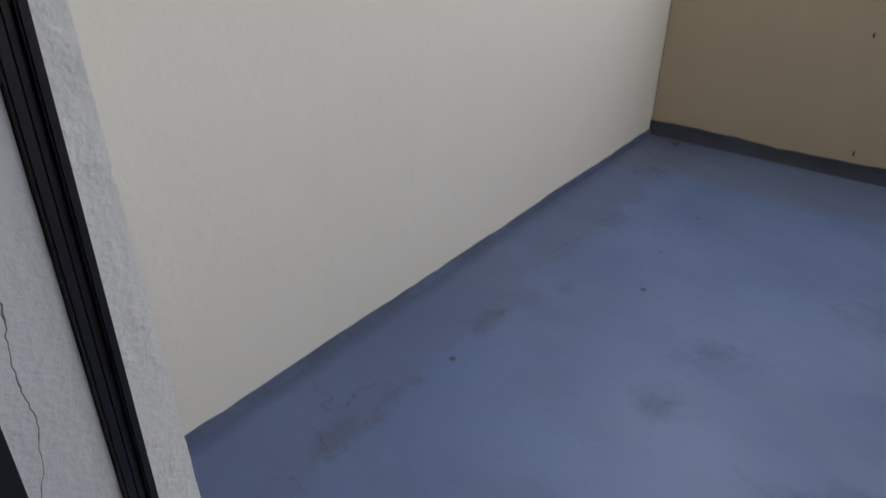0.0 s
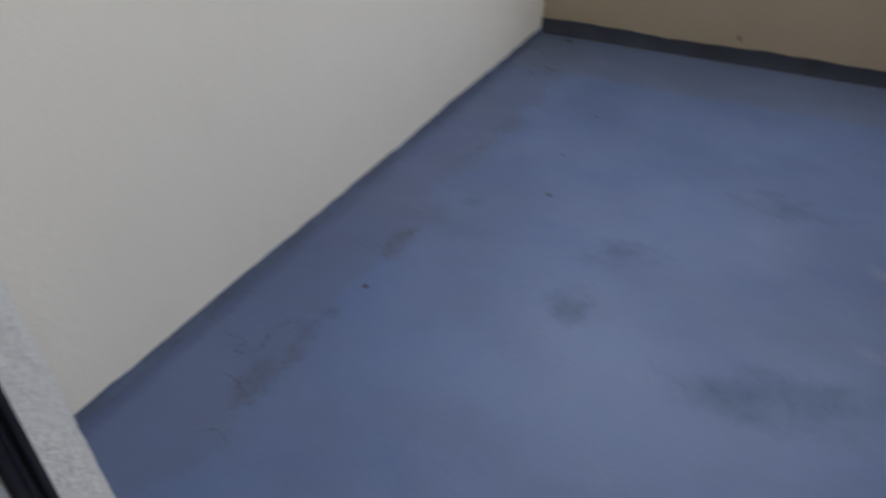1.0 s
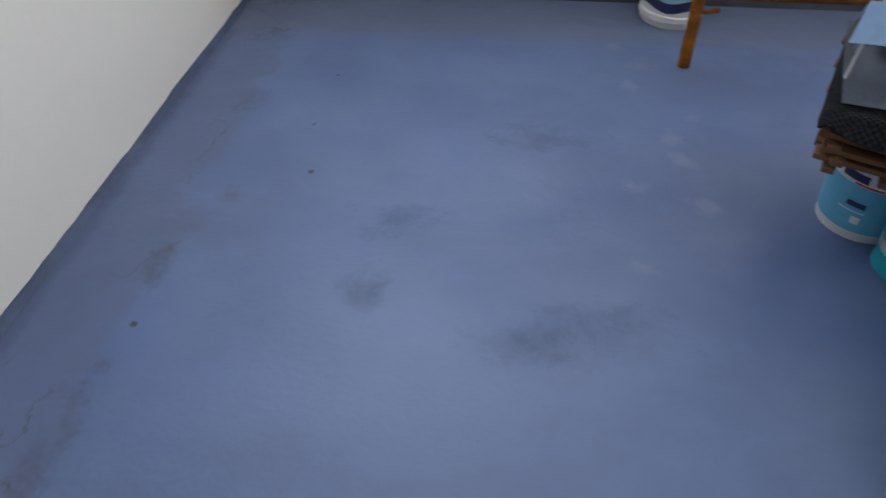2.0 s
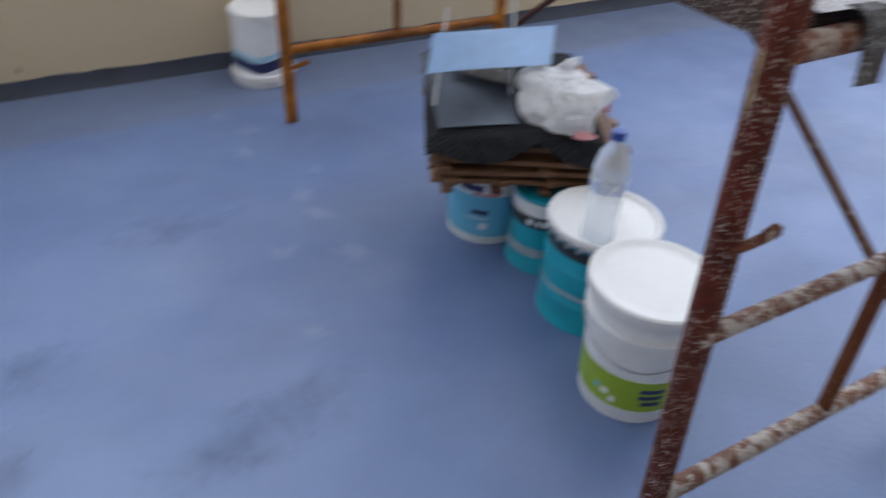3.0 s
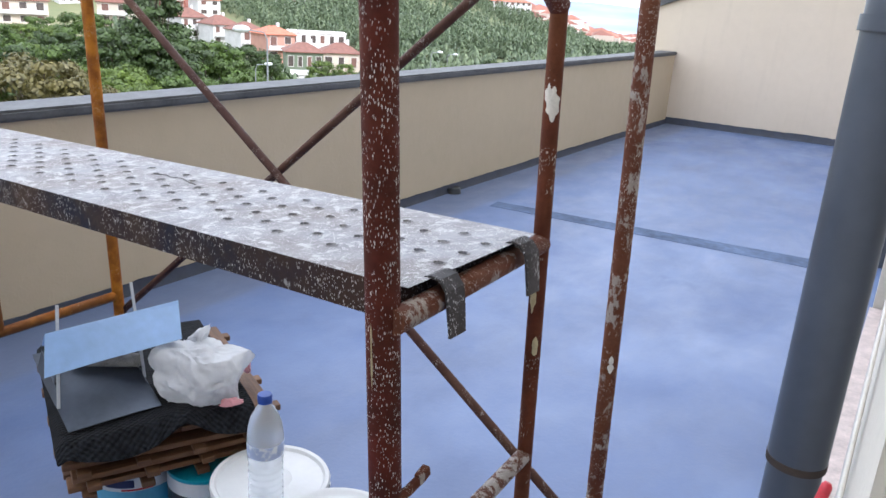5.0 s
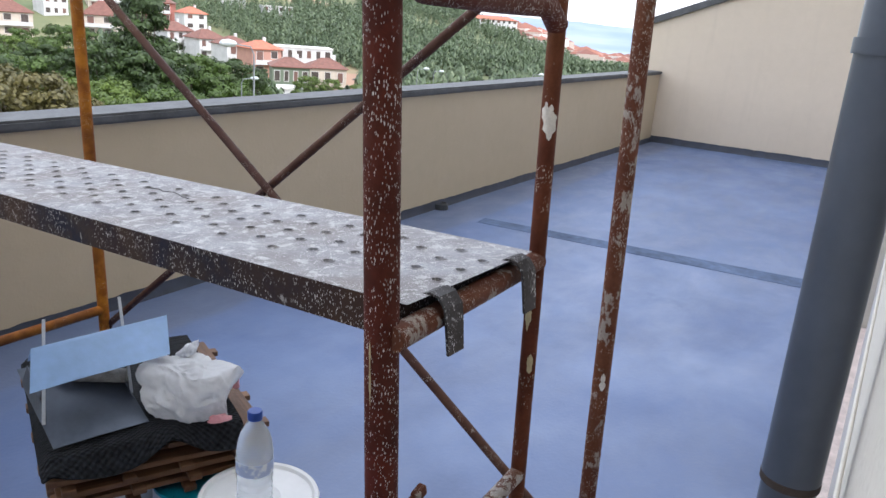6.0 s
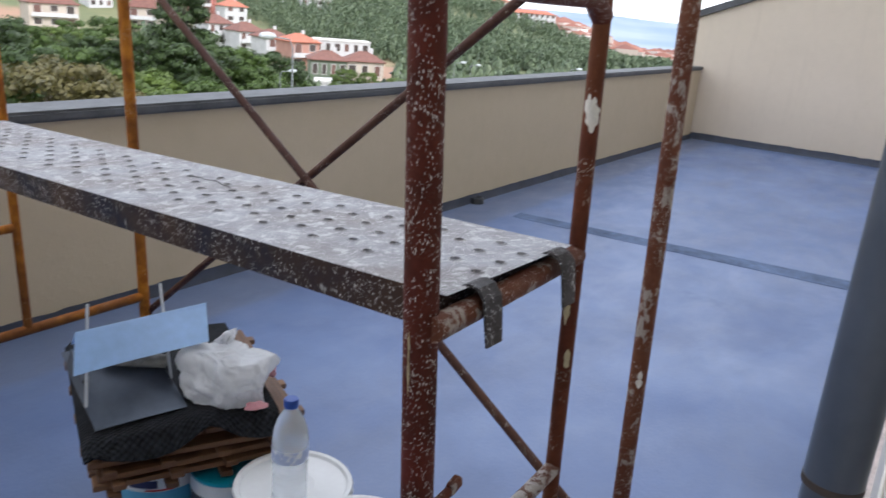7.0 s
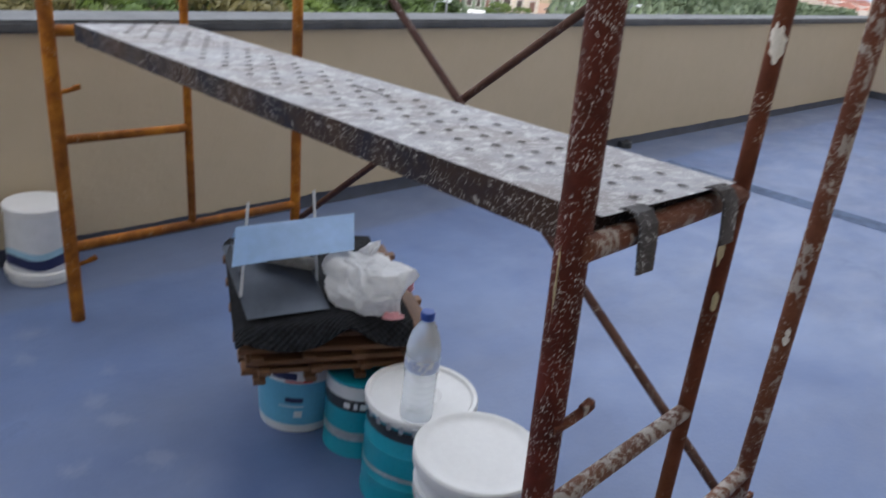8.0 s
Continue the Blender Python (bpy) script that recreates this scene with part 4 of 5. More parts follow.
bm = bmesh.new()
sheet(bm, mat_fn, 90, 90, 0.008)
part("sheet", bm, M_MAT, mat_thing, smooth=True)

# grey sheet-metal pan
PAN = STACK @ pose(0.02, 0.036, ZS + 0.026, 0, 0, 11) @ pose(0, 0, 0, 17, 0, 0)
pan = thing("metal_pan", PAN, "grey sheet-metal pan lying on the rubber mat", "metal pan")
bm = bmesh.new()
sheet(bm, lambda u, v: Vector((u * 0.24, v * 0.31, 0.004 + 0.03 * max(0, v - 0.72) + 0.002 * math.sin(u * 3))), 10, 14, 0.002)
part("base_plate", bm, M_ZINC, pan)
for x in (0.0, 0.24):
    bm = bmesh.new()
    sheet(bm, lambda u, v: Vector((x + (0.012 * v if x == 0 else -0.008 * v), 0.10 + u * 0.16, 0.004 + v * (0.012 + 0.05 * u))), 8, 2, 0.002)
    part("side_plate", bm, M_ZINC, pan)
for x, y0, lx in ((-0.002, 0.085, 17), (0.233, 0.115, 8)):
    bm = bmesh.new()
    box(bm, (0, 0, 0), (0.009, 0.003, 0.275), 0.001, Matrix.Translation((x, y0, 0.012)) @ pose(0, 0, 0, -47, lx, 0))
    part("strap", bm, M_STRAP, pan, "pale flat metal strap")

# pale blue folded sheet resting on the straps
fold = thing("folded_sheet", STACK @ pose(0.012, 0.092, ZS + 0.165, 0, 0, 17), "pale blue folded metal sheet leaning on the pan straps", "metal sheet")
bm = bmesh.new()


def fold_fn(u, v):
    x = 0.012 + u * 0.375 - 0.045 * max(0, 1 - v / 0.6)
    # front flange slopes up to the fold, the back flange drops behind it
    if v < 0.6:
        s = v / 0.6
        return Vector((x, s * 0.095, 0.005 + s * 0.075 + 0.002 * math.sin(u * 5)))
    s = (v - 0.6) / 0.4
    return Vector((x, 0.095 + 0.03 * s, 0.08 - s * 0.045))


sheet(bm, fold_fn, 18, 20, 0.002)
part("sheet", bm, M_BLUESHEET, fold)

# paint roller in the pan
# the sleeve's grey holds the shade that the folded sheet throws on it
M_SLEEVE = plain("shade_grey_sleeve", (0.33, 0.32, 0.30), 0.95, 0, 0.35, 45, 0.6)
rol = thing("paint_roller", PAN @ pose(0.085, 0.238, 0.03, 0, 0, -24), "white and black paint roller lying in the pan", "paint roller")
bm = bmesh.new()
tube(bm, [(0, 0, 0), (0.04, 0, 0), (0.17, 0, 0), (0.175, 0, 0)], [0.014, 0.02, 0.02, 0.015], 18)
part("sleeve", bm, M_SLEEVE, rol, "fluffy sleeve, grey with the sheet's shade in its colour", smooth=True)
bm = bmesh.new()
tube(bm, [(0, 0, 0), (-0.025, 0, 0), (-0.032, -0.02, 0.004), (-0.03, -0.10, 0.0)], 0.0045, 8)
part("frame", bm, M_BLACK, rol, "black wire frame", smooth=True)

# crumpled carrier bag
M_BAG = Mat("thin_white_film", 0.32)
M_BAG.color(M_BAG.mix(M_BAG.noise(14, 5, lo=0.35, hi=0.65), (0.70, 0.70, 0.715), (0.82, 0.82, 0.835)))
_t = M_BAG.t.nodes.new("ShaderNodeBsdfTranslucent")
_t.inputs["Color"].default_value = (0.86, 0.87, 0.9, 1)
_x = M_BAG.t.nodes.new("ShaderNodeMixShader")
_x.inputs[0].default_value = 0.4
M_BAG.link(M_BAG.b.outputs[0], _x.inputs[1])
M_BAG.link(_t.outputs[0], _x.inputs[2])
M_BAG.link(_x.outputs[0], M_BAG.t.nodes["Material Output"].inputs["Surface"])
M_BAG.bump(M_BAG.noise(22, 5, 0.6, lo=0.3, hi=0.7, distort=1.6), 0.3, 0.004)
M_BAG = M_BAG.m
M_PINK = plain("pink_film", (0.72, 0.34, 0.37), 0.35, 0, 0.1, 20, 0.2)


def crumple(seed, rx, ry, rz, sub=6, pull=Vector((-0.6, 0.5, 0.6))):
    """Crushed film: flat facets, creases that run out from where it was pulled, deep folds."""
    bm = bmesh.new()
    bmesh.ops.create_icosphere(bm, subdivisions=sub, radius=1.0)
    off = Vector((seed, seed * 0.7, seed * 0.3))
    rnd = random.Random(int(seed * 10))
    planes = [(Vector((rnd.gauss(0, 1), rnd.gauss(0, 1), rnd.gauss(0, 1))).normalized(), rnd.uniform(0.62, 0.98)) for i in range(34)]
    axis = pull.normalized()
    e1 = axis.orthogonal().normalized()
    e2 = axis.cross(e1)
    tri = lambda t: abs((t % 1.0) * 2 - 1) - 0.5
    for v in bm.verts:
        d = v.co.normalized()
        q = d + off
        warp = Vector((noise.noise(q * 1.9), noise.noise(q * 1.9 + Vector((9, 0, 0))), noise.noise(q * 1.9 + Vector((0, 9, 0)))))
        w = (d + warp * 0.3).normalized()
        flat = min(h / max(0.05, w.dot(n)) for n, h in planes)
        around = math.atan2(w.dot(e2), w.dot(e1)) / (2 * math.pi)
        away = math.acos(max(-1, min(1, w.dot(axis))))
        folds = 0.09 * tri(around * 6 + 0.5 * warp.x) * math.sin(min(away, 2.2)) + 0.035 * tri(around * 17 + warp.y) * math.sin(min(away, 2.6))
        folds += 0.06 * tri(away * 1.1 + warp.z * 0.8)
        c3 = noise.voronoi((q + warp * 0.4) * 3.0)[0]
        r = 0.92 * min(1.08, flat) + folds - 0.05 * (c3[1] - c3[0]) + 0.02 + 0.16 * max(0, w.dot(axis) - 0.86) / 0.14
        v.co = Vector((d.x * r * rx, d.y * r * ry, max(-0.35, d.z * r) * rz))
    return bm


bag = thing("plastic_bag", STACK @ pose(0.372, 0.135, ZS + 0.062), "crumpled white plastic bag lying on the rubber mat", "plastic bag")
part("bag", crumple(3.1, 0.165, 0.176, 0.138), M_BAG, bag, smooth=True)
part("knot", crumple(7.7, 0.055, 0.03, 0.05, 5), M_BAG, bag, smooth=True, at=pose(0.03, 0.125, 0.07, 35, 0, 60))
part("pink_print", crumple(9.3, 0.022, 0.06, 0.045, 5), M_PINK, bag, "pink printed patch of the bag", smooth=True, at=pose(0.135, 0.05, 0.0, 0, 0, 20))
part("pink_print", crumple(5.3, 0.042, 0.014, 0.02, 5), M_PINK, bag, smooth=True, at=pose(0.055, -0.125, -0.026, 0, 0, 0))

# water bottle on the crimped tin
M_PET = Mat("clear_water_bottle", 0.1)
M_PET.b.inputs["Transmission Weight"].default_value = 0.72
M_PET.b.inputs["IOR"].default_value = 1.09
M_PET.color((0.93, 0.96, 1.0))
M_PET = M_PET.m
M_CAP = plain("blue_cap", (0.015, 0.06, 0.32), 0.4, 0, 0.1, 30, 0.05)
bottle = thing("water_bottle", pose(2.885, 3.545, 0.3075), "clear plastic water bottle with blue cap on a paint tin", "bottle")
prof = [(0, 0.008), (0.022, 0.006), (0.036, 0.0), (0.042, 0.006), (0.0435, 0.02)]
for i in range(6):
    z = 0.03 + i * 0.018
    prof += [(0.0435, z), (0.0415, z + 0.007), (0.0415, z + 0.009), (0.0435, z + 0.016)]
prof += [(0.0445, 0.142), (0.0445, 0.205), (0.0435, 0.212), (0.041, 0.232), (0.034, 0.255), (0.023, 0.275), (0.0145, 0.288), (0.0135, 0.30), (0, 0.30)]
bm = bmesh.new()
lathe(bm, prof, 40)
body = part("body", bm, M_PET, bottle, smooth=True)
bm = bmesh.new()
lathe(bm, [(0.0135, 0.292), (0.0175, 0.292), (0.0178, 0.311), (0.016, 0.3135), (0, 0.314)], 30)
part("cap", bm, M_CAP, bottle, "blue screw cap", smooth=True)
M_BLABEL = Mat("bottle_label", 0.4)
_n = M_BLABEL.noise(38, 2, lo=0.46, hi=0.54)
M_BLABEL.color(M_BLABEL.mix(_n, (0.74, 0.76, 0.80), (0.42, 0.48, 0.66)))
M_BLABEL = M_BLABEL.m
bm = bmesh.new()
band(bm, 0.0451, 0.0451, 0.155, 0.19, 0, 360, 40)
part("label", bm, M_BLABEL, body, "pale label printed in blue")

# drain outlet at the parapet and floor litter
t = thing("floor_drain", pose(7.14, 5.63, 0), "small black drain outlet at the foot of the parapet", "drain")
bm = bmesh.new()
lathe(bm, [(0.0, 0.03), (0.03, 0.032), (0.055, 0.05), (0.062, 0.045), (0.07, 0.0)], 20)
part("grate", bm, M_BLACK, t, smooth=True)

# ---------------------------------------------------------------- the valley beyond the parapet
EYE = (1.70, 2.37)


def smooth(a, b, x):
    t = min(1, max(0, (x - a) / (b - a)))
    return t * t * (3 - 2 * t)


RIDGE = [(-180, 1.0), (10, 2.4), (30, 2.6), (40, 2.0), (50.7, 1.05), (58.8, 0.2), (62, -0.75), (65.1, -1.7), (69.4, -2.9), (78, -3.0), (180, 1.0)]


def ridge(az):
    for (a0, e0), (a1, e1) in zip(RIDGE, RIDGE[1:]):
        if a0 <= az <= a1:
            return e0 + (e1 - e0) * smooth(0, 1, (az - a0) / (a1 - a0))
    return 1.0


def terrain(x, y):
    r = math.hypot(x - EYE[0], y - EYE[1])
    az = math.degrees(math.atan2(x - EYE[0], y - EYE[1]))
    n = noise.noise(Vector((x * 0.012, y * 0.012, 0))) * 2.5 * smooth(60, 250, r)
    z = -15 + (1.54 + 470 * math.tan(radians(ridge(az))) + 15) * smooth(225, 470, r) + n
    z += (-55 - z) * smooth(480, 950, r)
    hills = 34 + 20 * noise.noise(Vector((az * 0.11, 0.3, 0))) + 9 * noise.noise(Vector((az * 0.43, 1.7, 0)))
    return z + (hills + 55) * smooth(2300, 3700, r)


def field():
    m = Mat("hillside", 0.95)
    a = m.noise(0.02, 6, lo=0.35, hi=0.65)
    b = m.noise(0.13, 5, lo=0.3, hi=0.7)
    soil = m.noise(0.012, 5, 0.6, lo=0.54, hi=0.62)
    col = m.mix(a, (0.085, 0.10, 0.042), (0.17, 0.16, 0.078))
    col = m.mix(m.math("MULTIPLY", b, 0.5), col, (0.06, 0.09, 0.035))
    col = m.mix(soil, col, (0.26, 0.155, 0.10))
    m.color(col)
    return m.m


bm = bmesh.new()
rings = []
radii = [7.5, 14, 25, 40, 60, 85, 115, 150, 185, 220, 250, 280, 310, 340, 370, 400, 430, 460, 490, 530, 600, 700, 850, 1050, 1400, 1900, 2300, 2600, 2900, 3200, 3500, 3800, 4300]
SEG = 180
for r in radii:
    rings.append([bm.verts.new((EYE[0] + r * math.sin(2 * math.pi * k / SEG), EYE[1] + r * math.cos(2 * math.pi * k / SEG), 0)) for k in range(SEG)])
for ring in rings:
    for v in ring:
        v.co.z = terrain(v.co.x, v.co.y)
NEARER = radii.index(1400)
for a, b in zip(rings[:NEARER + 1], rings[1:NEARER + 1]):
    for k in range(SEG):
        bm.faces.new((a[k], b[k], b[(k + 1) % SEG], a[(k + 1) % SEG]))
bm.faces.new(rings[0][::-1])
for ring in rings[NEARER + 1:]:
    for v in ring:
        bm.verts.remove(v)
setting("ground", bm, field(), "green valley floor and grassy wooded hillside", "hillside", True)
# plain mountains closing the distance, the air's haze painted in as pale blue
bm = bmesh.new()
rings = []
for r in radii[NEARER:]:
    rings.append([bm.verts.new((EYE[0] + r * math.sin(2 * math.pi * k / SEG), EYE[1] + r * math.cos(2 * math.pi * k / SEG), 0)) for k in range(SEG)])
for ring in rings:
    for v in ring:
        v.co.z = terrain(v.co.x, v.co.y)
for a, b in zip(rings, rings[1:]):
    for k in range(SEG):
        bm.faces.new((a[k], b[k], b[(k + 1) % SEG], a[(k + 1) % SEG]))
_m = Mat("haze_tinted_mountains", 1.0)
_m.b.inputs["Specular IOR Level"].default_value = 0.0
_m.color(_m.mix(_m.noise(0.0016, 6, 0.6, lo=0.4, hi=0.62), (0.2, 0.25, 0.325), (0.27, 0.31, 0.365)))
setting("backdrop", bm, _m.m, "distant mountains with pale blue haze painted into their colour", "mountains", True)

# lower storeys that carry the terrace
bm = bmesh.new()
box(bm, (-0.2, -6.0, -16.0), (END + 0.3, 5.8, -0.25))
setting("wall_lower", bm, M_CREAM, "rendered lower storeys of the house under the terrace", "wall")

M_LEAF = [foliage("leaf_dark", (0.012, 0.024, 0.006), (0.052, 0.088, 0.016)), foliage("leaf_mid", (0.03, 0.052, 0.008), (0.125, 0.18, 0.026)), foliage("leaf_olive", (0.04, 0.04, 0.010), (0.145, 0.12, 0.036)), foliage("leaf_fresh", (0.022, 0.042, 0.007), (0.09, 0.145, 0.022))]
M_BARK = plain("bark", (0.09, 0.07, 0.055), 0.9, 0, 0.3, 3, 0.4)


def leaf_mesh(seed, height, spread, mat, leaves, conical):
    """A crown of leaf sprays gathered in many uneven boughs, open between them."""
    rnd = random.Random(seed)
    clumps = []
    for i in range(95):
        h = rnd.uniform(0.16, 1.0) if conical else rnd.uniform(0.24, 1.0)
        reach = (1.12 - h) * 1.15 if conical else math.sqrt(max(0.04, 1 - ((h - 0.5) / 0.56) ** 2))
        wide = spread * reach * math.sqrt(rnd.uniform(0.12, 1.0))
        a = rnd.uniform(0, 2 * math.pi)
        clumps.append((wide * math.cos(a), wide * math.sin(a), h * height, rnd.uniform(0.13, 0.27) * spread))
    verts, faces = [], []
    for i in range(leaves):
        cx, cy, cz, cr = clumps[rnd.randrange(len(clumps))]
        d = Vector((rnd.gauss(0, 1), rnd.gauss(0, 1), rnd.gauss(0, 0.7) + 0.25)).normalized()
        p = Vector((cx, cy, cz)) + Vector((d.x, d.y, d.z * 0.62)) * cr * rnd.uniform(0.45, 1.12)
        n = (d + Vector((rnd.uniform(-0.45, 0.45), rnd.uniform(-0.45, 0.45), rnd.uniform(-0.1, 0.5)))).normalized()
        u = n.orthogonal().normalized()
        w = n.cross(u)
        a = rnd.uniform(0, 6.283)
        u, w = u * math.cos(a) + w * math.sin(a), w * math.cos(a) - u * math.sin(a)
        s = rnd.uniform(0.09, 0.22)
        k = len(verts)
        verts += [p - u * s, p + w * s * 0.5, p + u * s, p - w * s * 0.5]
        faces.append((k, k + 1, k + 2, k + 3))
    me = bpy.data.meshes.new("crown")
    me.from_pydata([tuple(v) for v in verts], [], faces)
    me.materials.append(mat)
    return me, clumps


def tree(seed, height, spread, mat, label, leaves=17000, conical=False):
    t = thing("tree", pose(0, 0, 0), label, "tree", "trees below the terrace")
    me, clumps = leaf_mesh(seed, height, spread, mat, leaves, conical)
    crown = new("crown", me)
    crown.parent = t
    rnd = random.Random(seed + 50)
    bm = bmesh.new()
    tube(bm, [(0, 0, -0.6), (0.05, 0, height * 0.25), (0.1, 0.08, height * 0.55), (0, 0, height * 0.9)], [0.3, 0.22, 0.13, 0.04], 10)
    for c in clumps[:24]:
        z = c[2] * 0.65
        tube(bm, [(0.05, 0.03, z * 0.8), (c[0] * 0.5, c[1] * 0.5, z * 1.1), (c[0], c[1], c[2])], [0.09, 0.06, 0.02], 6)
    part("trunk", bm, M_BARK, t, smooth=True)
    return t


def polar(az, d):
    return EYE[0] + d * math.sin(radians(az)), EYE[1] + d * math.cos(radians(az))


KINDS = [tree(1, 11.5, 4.2, M_LEAF[0], "dark green broad tree below the terrace"), tree(2, 10.0, 4.6, M_LEAF[1], "bright green bushy tree below the terrace"),
         tree(3, 9.0, 4.4, M_LEAF[2], "olive-brown bushy tree below the terrace"), tree(4, 13.5, 4.0, M_LEAF[0], "tall dark green pine below the terrace", conical=True),
         tree(5, 10.5, 4.4, M_LEAF[3], "deep green leafy tree below the terrace")]
PLACES = [(3, 37.6, 78, 1.28), (3, 36.6, 84, 1.14), (0, 38.6, 74, 1.02), (4, 40.6, 76, 1.08), (4, 42.0, 80, 0.98), (1, 34.6, 70, 0.96), (2, 29.6, 60, 1.22), (2, 31.5, 63, 1.05), (4, 26.0, 62, 0.95), (0, 28.0, 72, 0.95), (4, 30.2, 78, 1.0), (0, 32.8, 80, 0.93), (4, 34.4, 84, 0.98), (0, 35.2, 78, 1.05),
          (1, 36.4, 66, 0.86), (4, 39.6, 68, 0.86), (0, 43.4, 82, 0.94), (4, 44.6, 90, 0.82), (3, 45.4, 100, 0.66), (4, 33.0, 112, 1.12), (0, 31.0, 108, 0.84), (1, 29.0, 104, 0.86), (1, 35.6, 108, 1.0), (0, 26.0, 80, 1.1), (1, 23.0, 72, 1.0), (0, 20.0, 76, 1.15), (2, 17.5, 66, 1.0), (4, 14.5, 70, 1.05), (0, 11.5, 78, 1.1),
          (1, 29.3, 150, 0.88), (1, 31.6, 152, 0.86), (4, 28.2, 140, 0.86), (4, 30.5, 160, 0.92), (1, 48.7, 132, 0.6), (1, 50.4, 140, 0.52), (1, 52.4, 135, 0.5), (4, 8.0, 72, 1.0), (0, 5.0, 80, 1.1), (1, 55.0, 128, 0.55), (1, 58.0, 140, 0.6), (0, 61.0, 150, 0.6), (1, 64.0, 150, 0.6), (1, 67.0, 160, 0.6)]
for i, (k, az, d, s) in enumerate(PLACES):
    x, y = polar(az, d)
    m = Matrix.Translation((x, y, terrain(x, y))) @ pose(0, 0, 0, 0, 0, i * 67)
    c = copy_thing(KINDS[k], m)
    c.scale = (s, s, s)
for k in KINDS:
    for o in list(k.children_recursive) + [k]:
        bpy.data.objects.remove(o)

# wooded hillside: one object of far trees
rnd = random.Random(11)
verts, faces = [], []


def far_tree(x, y, z, h, w, n):
    """Ragged sprays hanging on a tapering stem, as seen from far off."""
    for i in range(n):
        u = rnd.random()
        wide = w * (1.05 - 0.9 * u) if u > 0.25 else w * (0.35 + 1.8 * u)
        a = rnd.uniform(0, 6.283)
        q = wide * math.sqrt(rnd.uniform(0.2, 1.0))
        out = Vector((math.cos(a), math.sin(a), 0))
        p = Vector((x, y, z + h * (0.06 + 0.96 * u))) + out * q
        d = (out + Vector((rnd.gauss(0, 0.2), rnd.gauss(0, 0.2), rnd.uniform(0.3, 0.8)))).normalized()
        e = d.cross(Vector((0, 0, 1))).normalized()
        f = d.cross(e)
        g = w * rnd.uniform(0.13, 0.27)
        k = len(verts)
        verts.extend((tuple(p - e * g * 0.6), tuple(p + f * g * 1.3), tuple(p + e * g * 0.6), tuple(p - f * g)))
        faces.append((k, k + 1, k + 2, k + 3))


for i in range(2600):
    az, d = rnd.uniform(10, 74), rnd.uniform(100, 255)
    x, y = polar(az, d)
    if noise.noise(Vector((x * 0.03, y * 0.03, 9))) < (0.0 if az < 52 else -0.35) or 39 < az < 52.5 and 140 < d < 245:
        continue
    z = terrain(x, y)
    h = rnd.uniform(2.0, 5.0)
    w = h * rnd.uniform(0.45, 0.7)
    far_tree(x, y, z, h, w, 80)
woods = 0
while woods < 13000:
    az, d = rnd.uniform(24, 72), rnd.uniform(250, 520)
    x, y = polar(az, d)
    dens = noise.noise(Vector((x * 0.011, y * 0.011, 5)))
    if az < 46 and dens < 0.12 or 46 <= az < 52 and dens < -0.1 or az < 47.5 and d < 400 and dens < 0.22 or az >= 52 and dens < -0.45 or d < 285 and az < 52 and dens < 0.25:
        continue
    woods += 1
    z = terrain(x, y)
    h = rnd.uniform(2.6, 5.6) * (0.8 if az < 46 else 1)
    w = h * rnd.uniform(0.24, 0.42)
    far_tree(x, y, z, h * 1.45, w * 1.1, 46)
for i in range(900):
    x, y = polar(rnd.uniform(57, 77), rnd.uniform(430, 900))
    far_tree(x, y, terrain(x, y), rnd.uniform(5, 10), rnd.uniform(2.5, 5), 26)
me = bpy.data.meshes.new("woodland")
me.from_pydata(verts, [], faces)
me.materials.append(foliage("woodland_leaf", (0.036, 0.062, 0.03), (0.115, 0.15, 0.07), 0.42, 0.12, 0.12))
tagged(new("woodland", me), "dense green woodland covering the far hillside", "woodland", kind="stuff")

# houses across the valley
WALLS = {n: plain("house_" + n, c, 0.85, 0, 0.14, 0.5, 0.0) for n, c in (("white", (0.50, 0.49, 0.485)), ("cream", (0.45, 0.385, 0.32)), ("pink", (0.40, 0.215, 0.165)), ("green", (0.125, 0.15, 0.105)), ("red", (0.36, 0.13, 0.10)), ("grey", (0.36, 0.36, 0.37)), ("slate", (0.10, 0.115, 0.14)))}
ROOFS = {n: plain("roof_" + n, c, 0.8, 0, 0.25, 1.2, 0.2) for n, c in (("brown", (0.15, 0.065, 0.048)), ("orange", (0.36, 0.12, 0.07)), ("dark", (0.08, 0.075, 0.08)), ("flat", (0.55, 0.53, 0.5)))}
M_GLASSDARK = plain("window_glass_far", (0.075, 0.06, 0.055), 0.2, 0, 0.3, 1.0, 0.0)
M_SHUTTER = plain("shutter_far", (0.13, 0.065, 0.05), 0.6, 0, 0.2, 1.0, 0.0)
M_FRAMEWHITE = plain("window_frame_far", (0.48, 0.46, 0.44), 0.6, 0, 0.05, 2.0, 0.0)


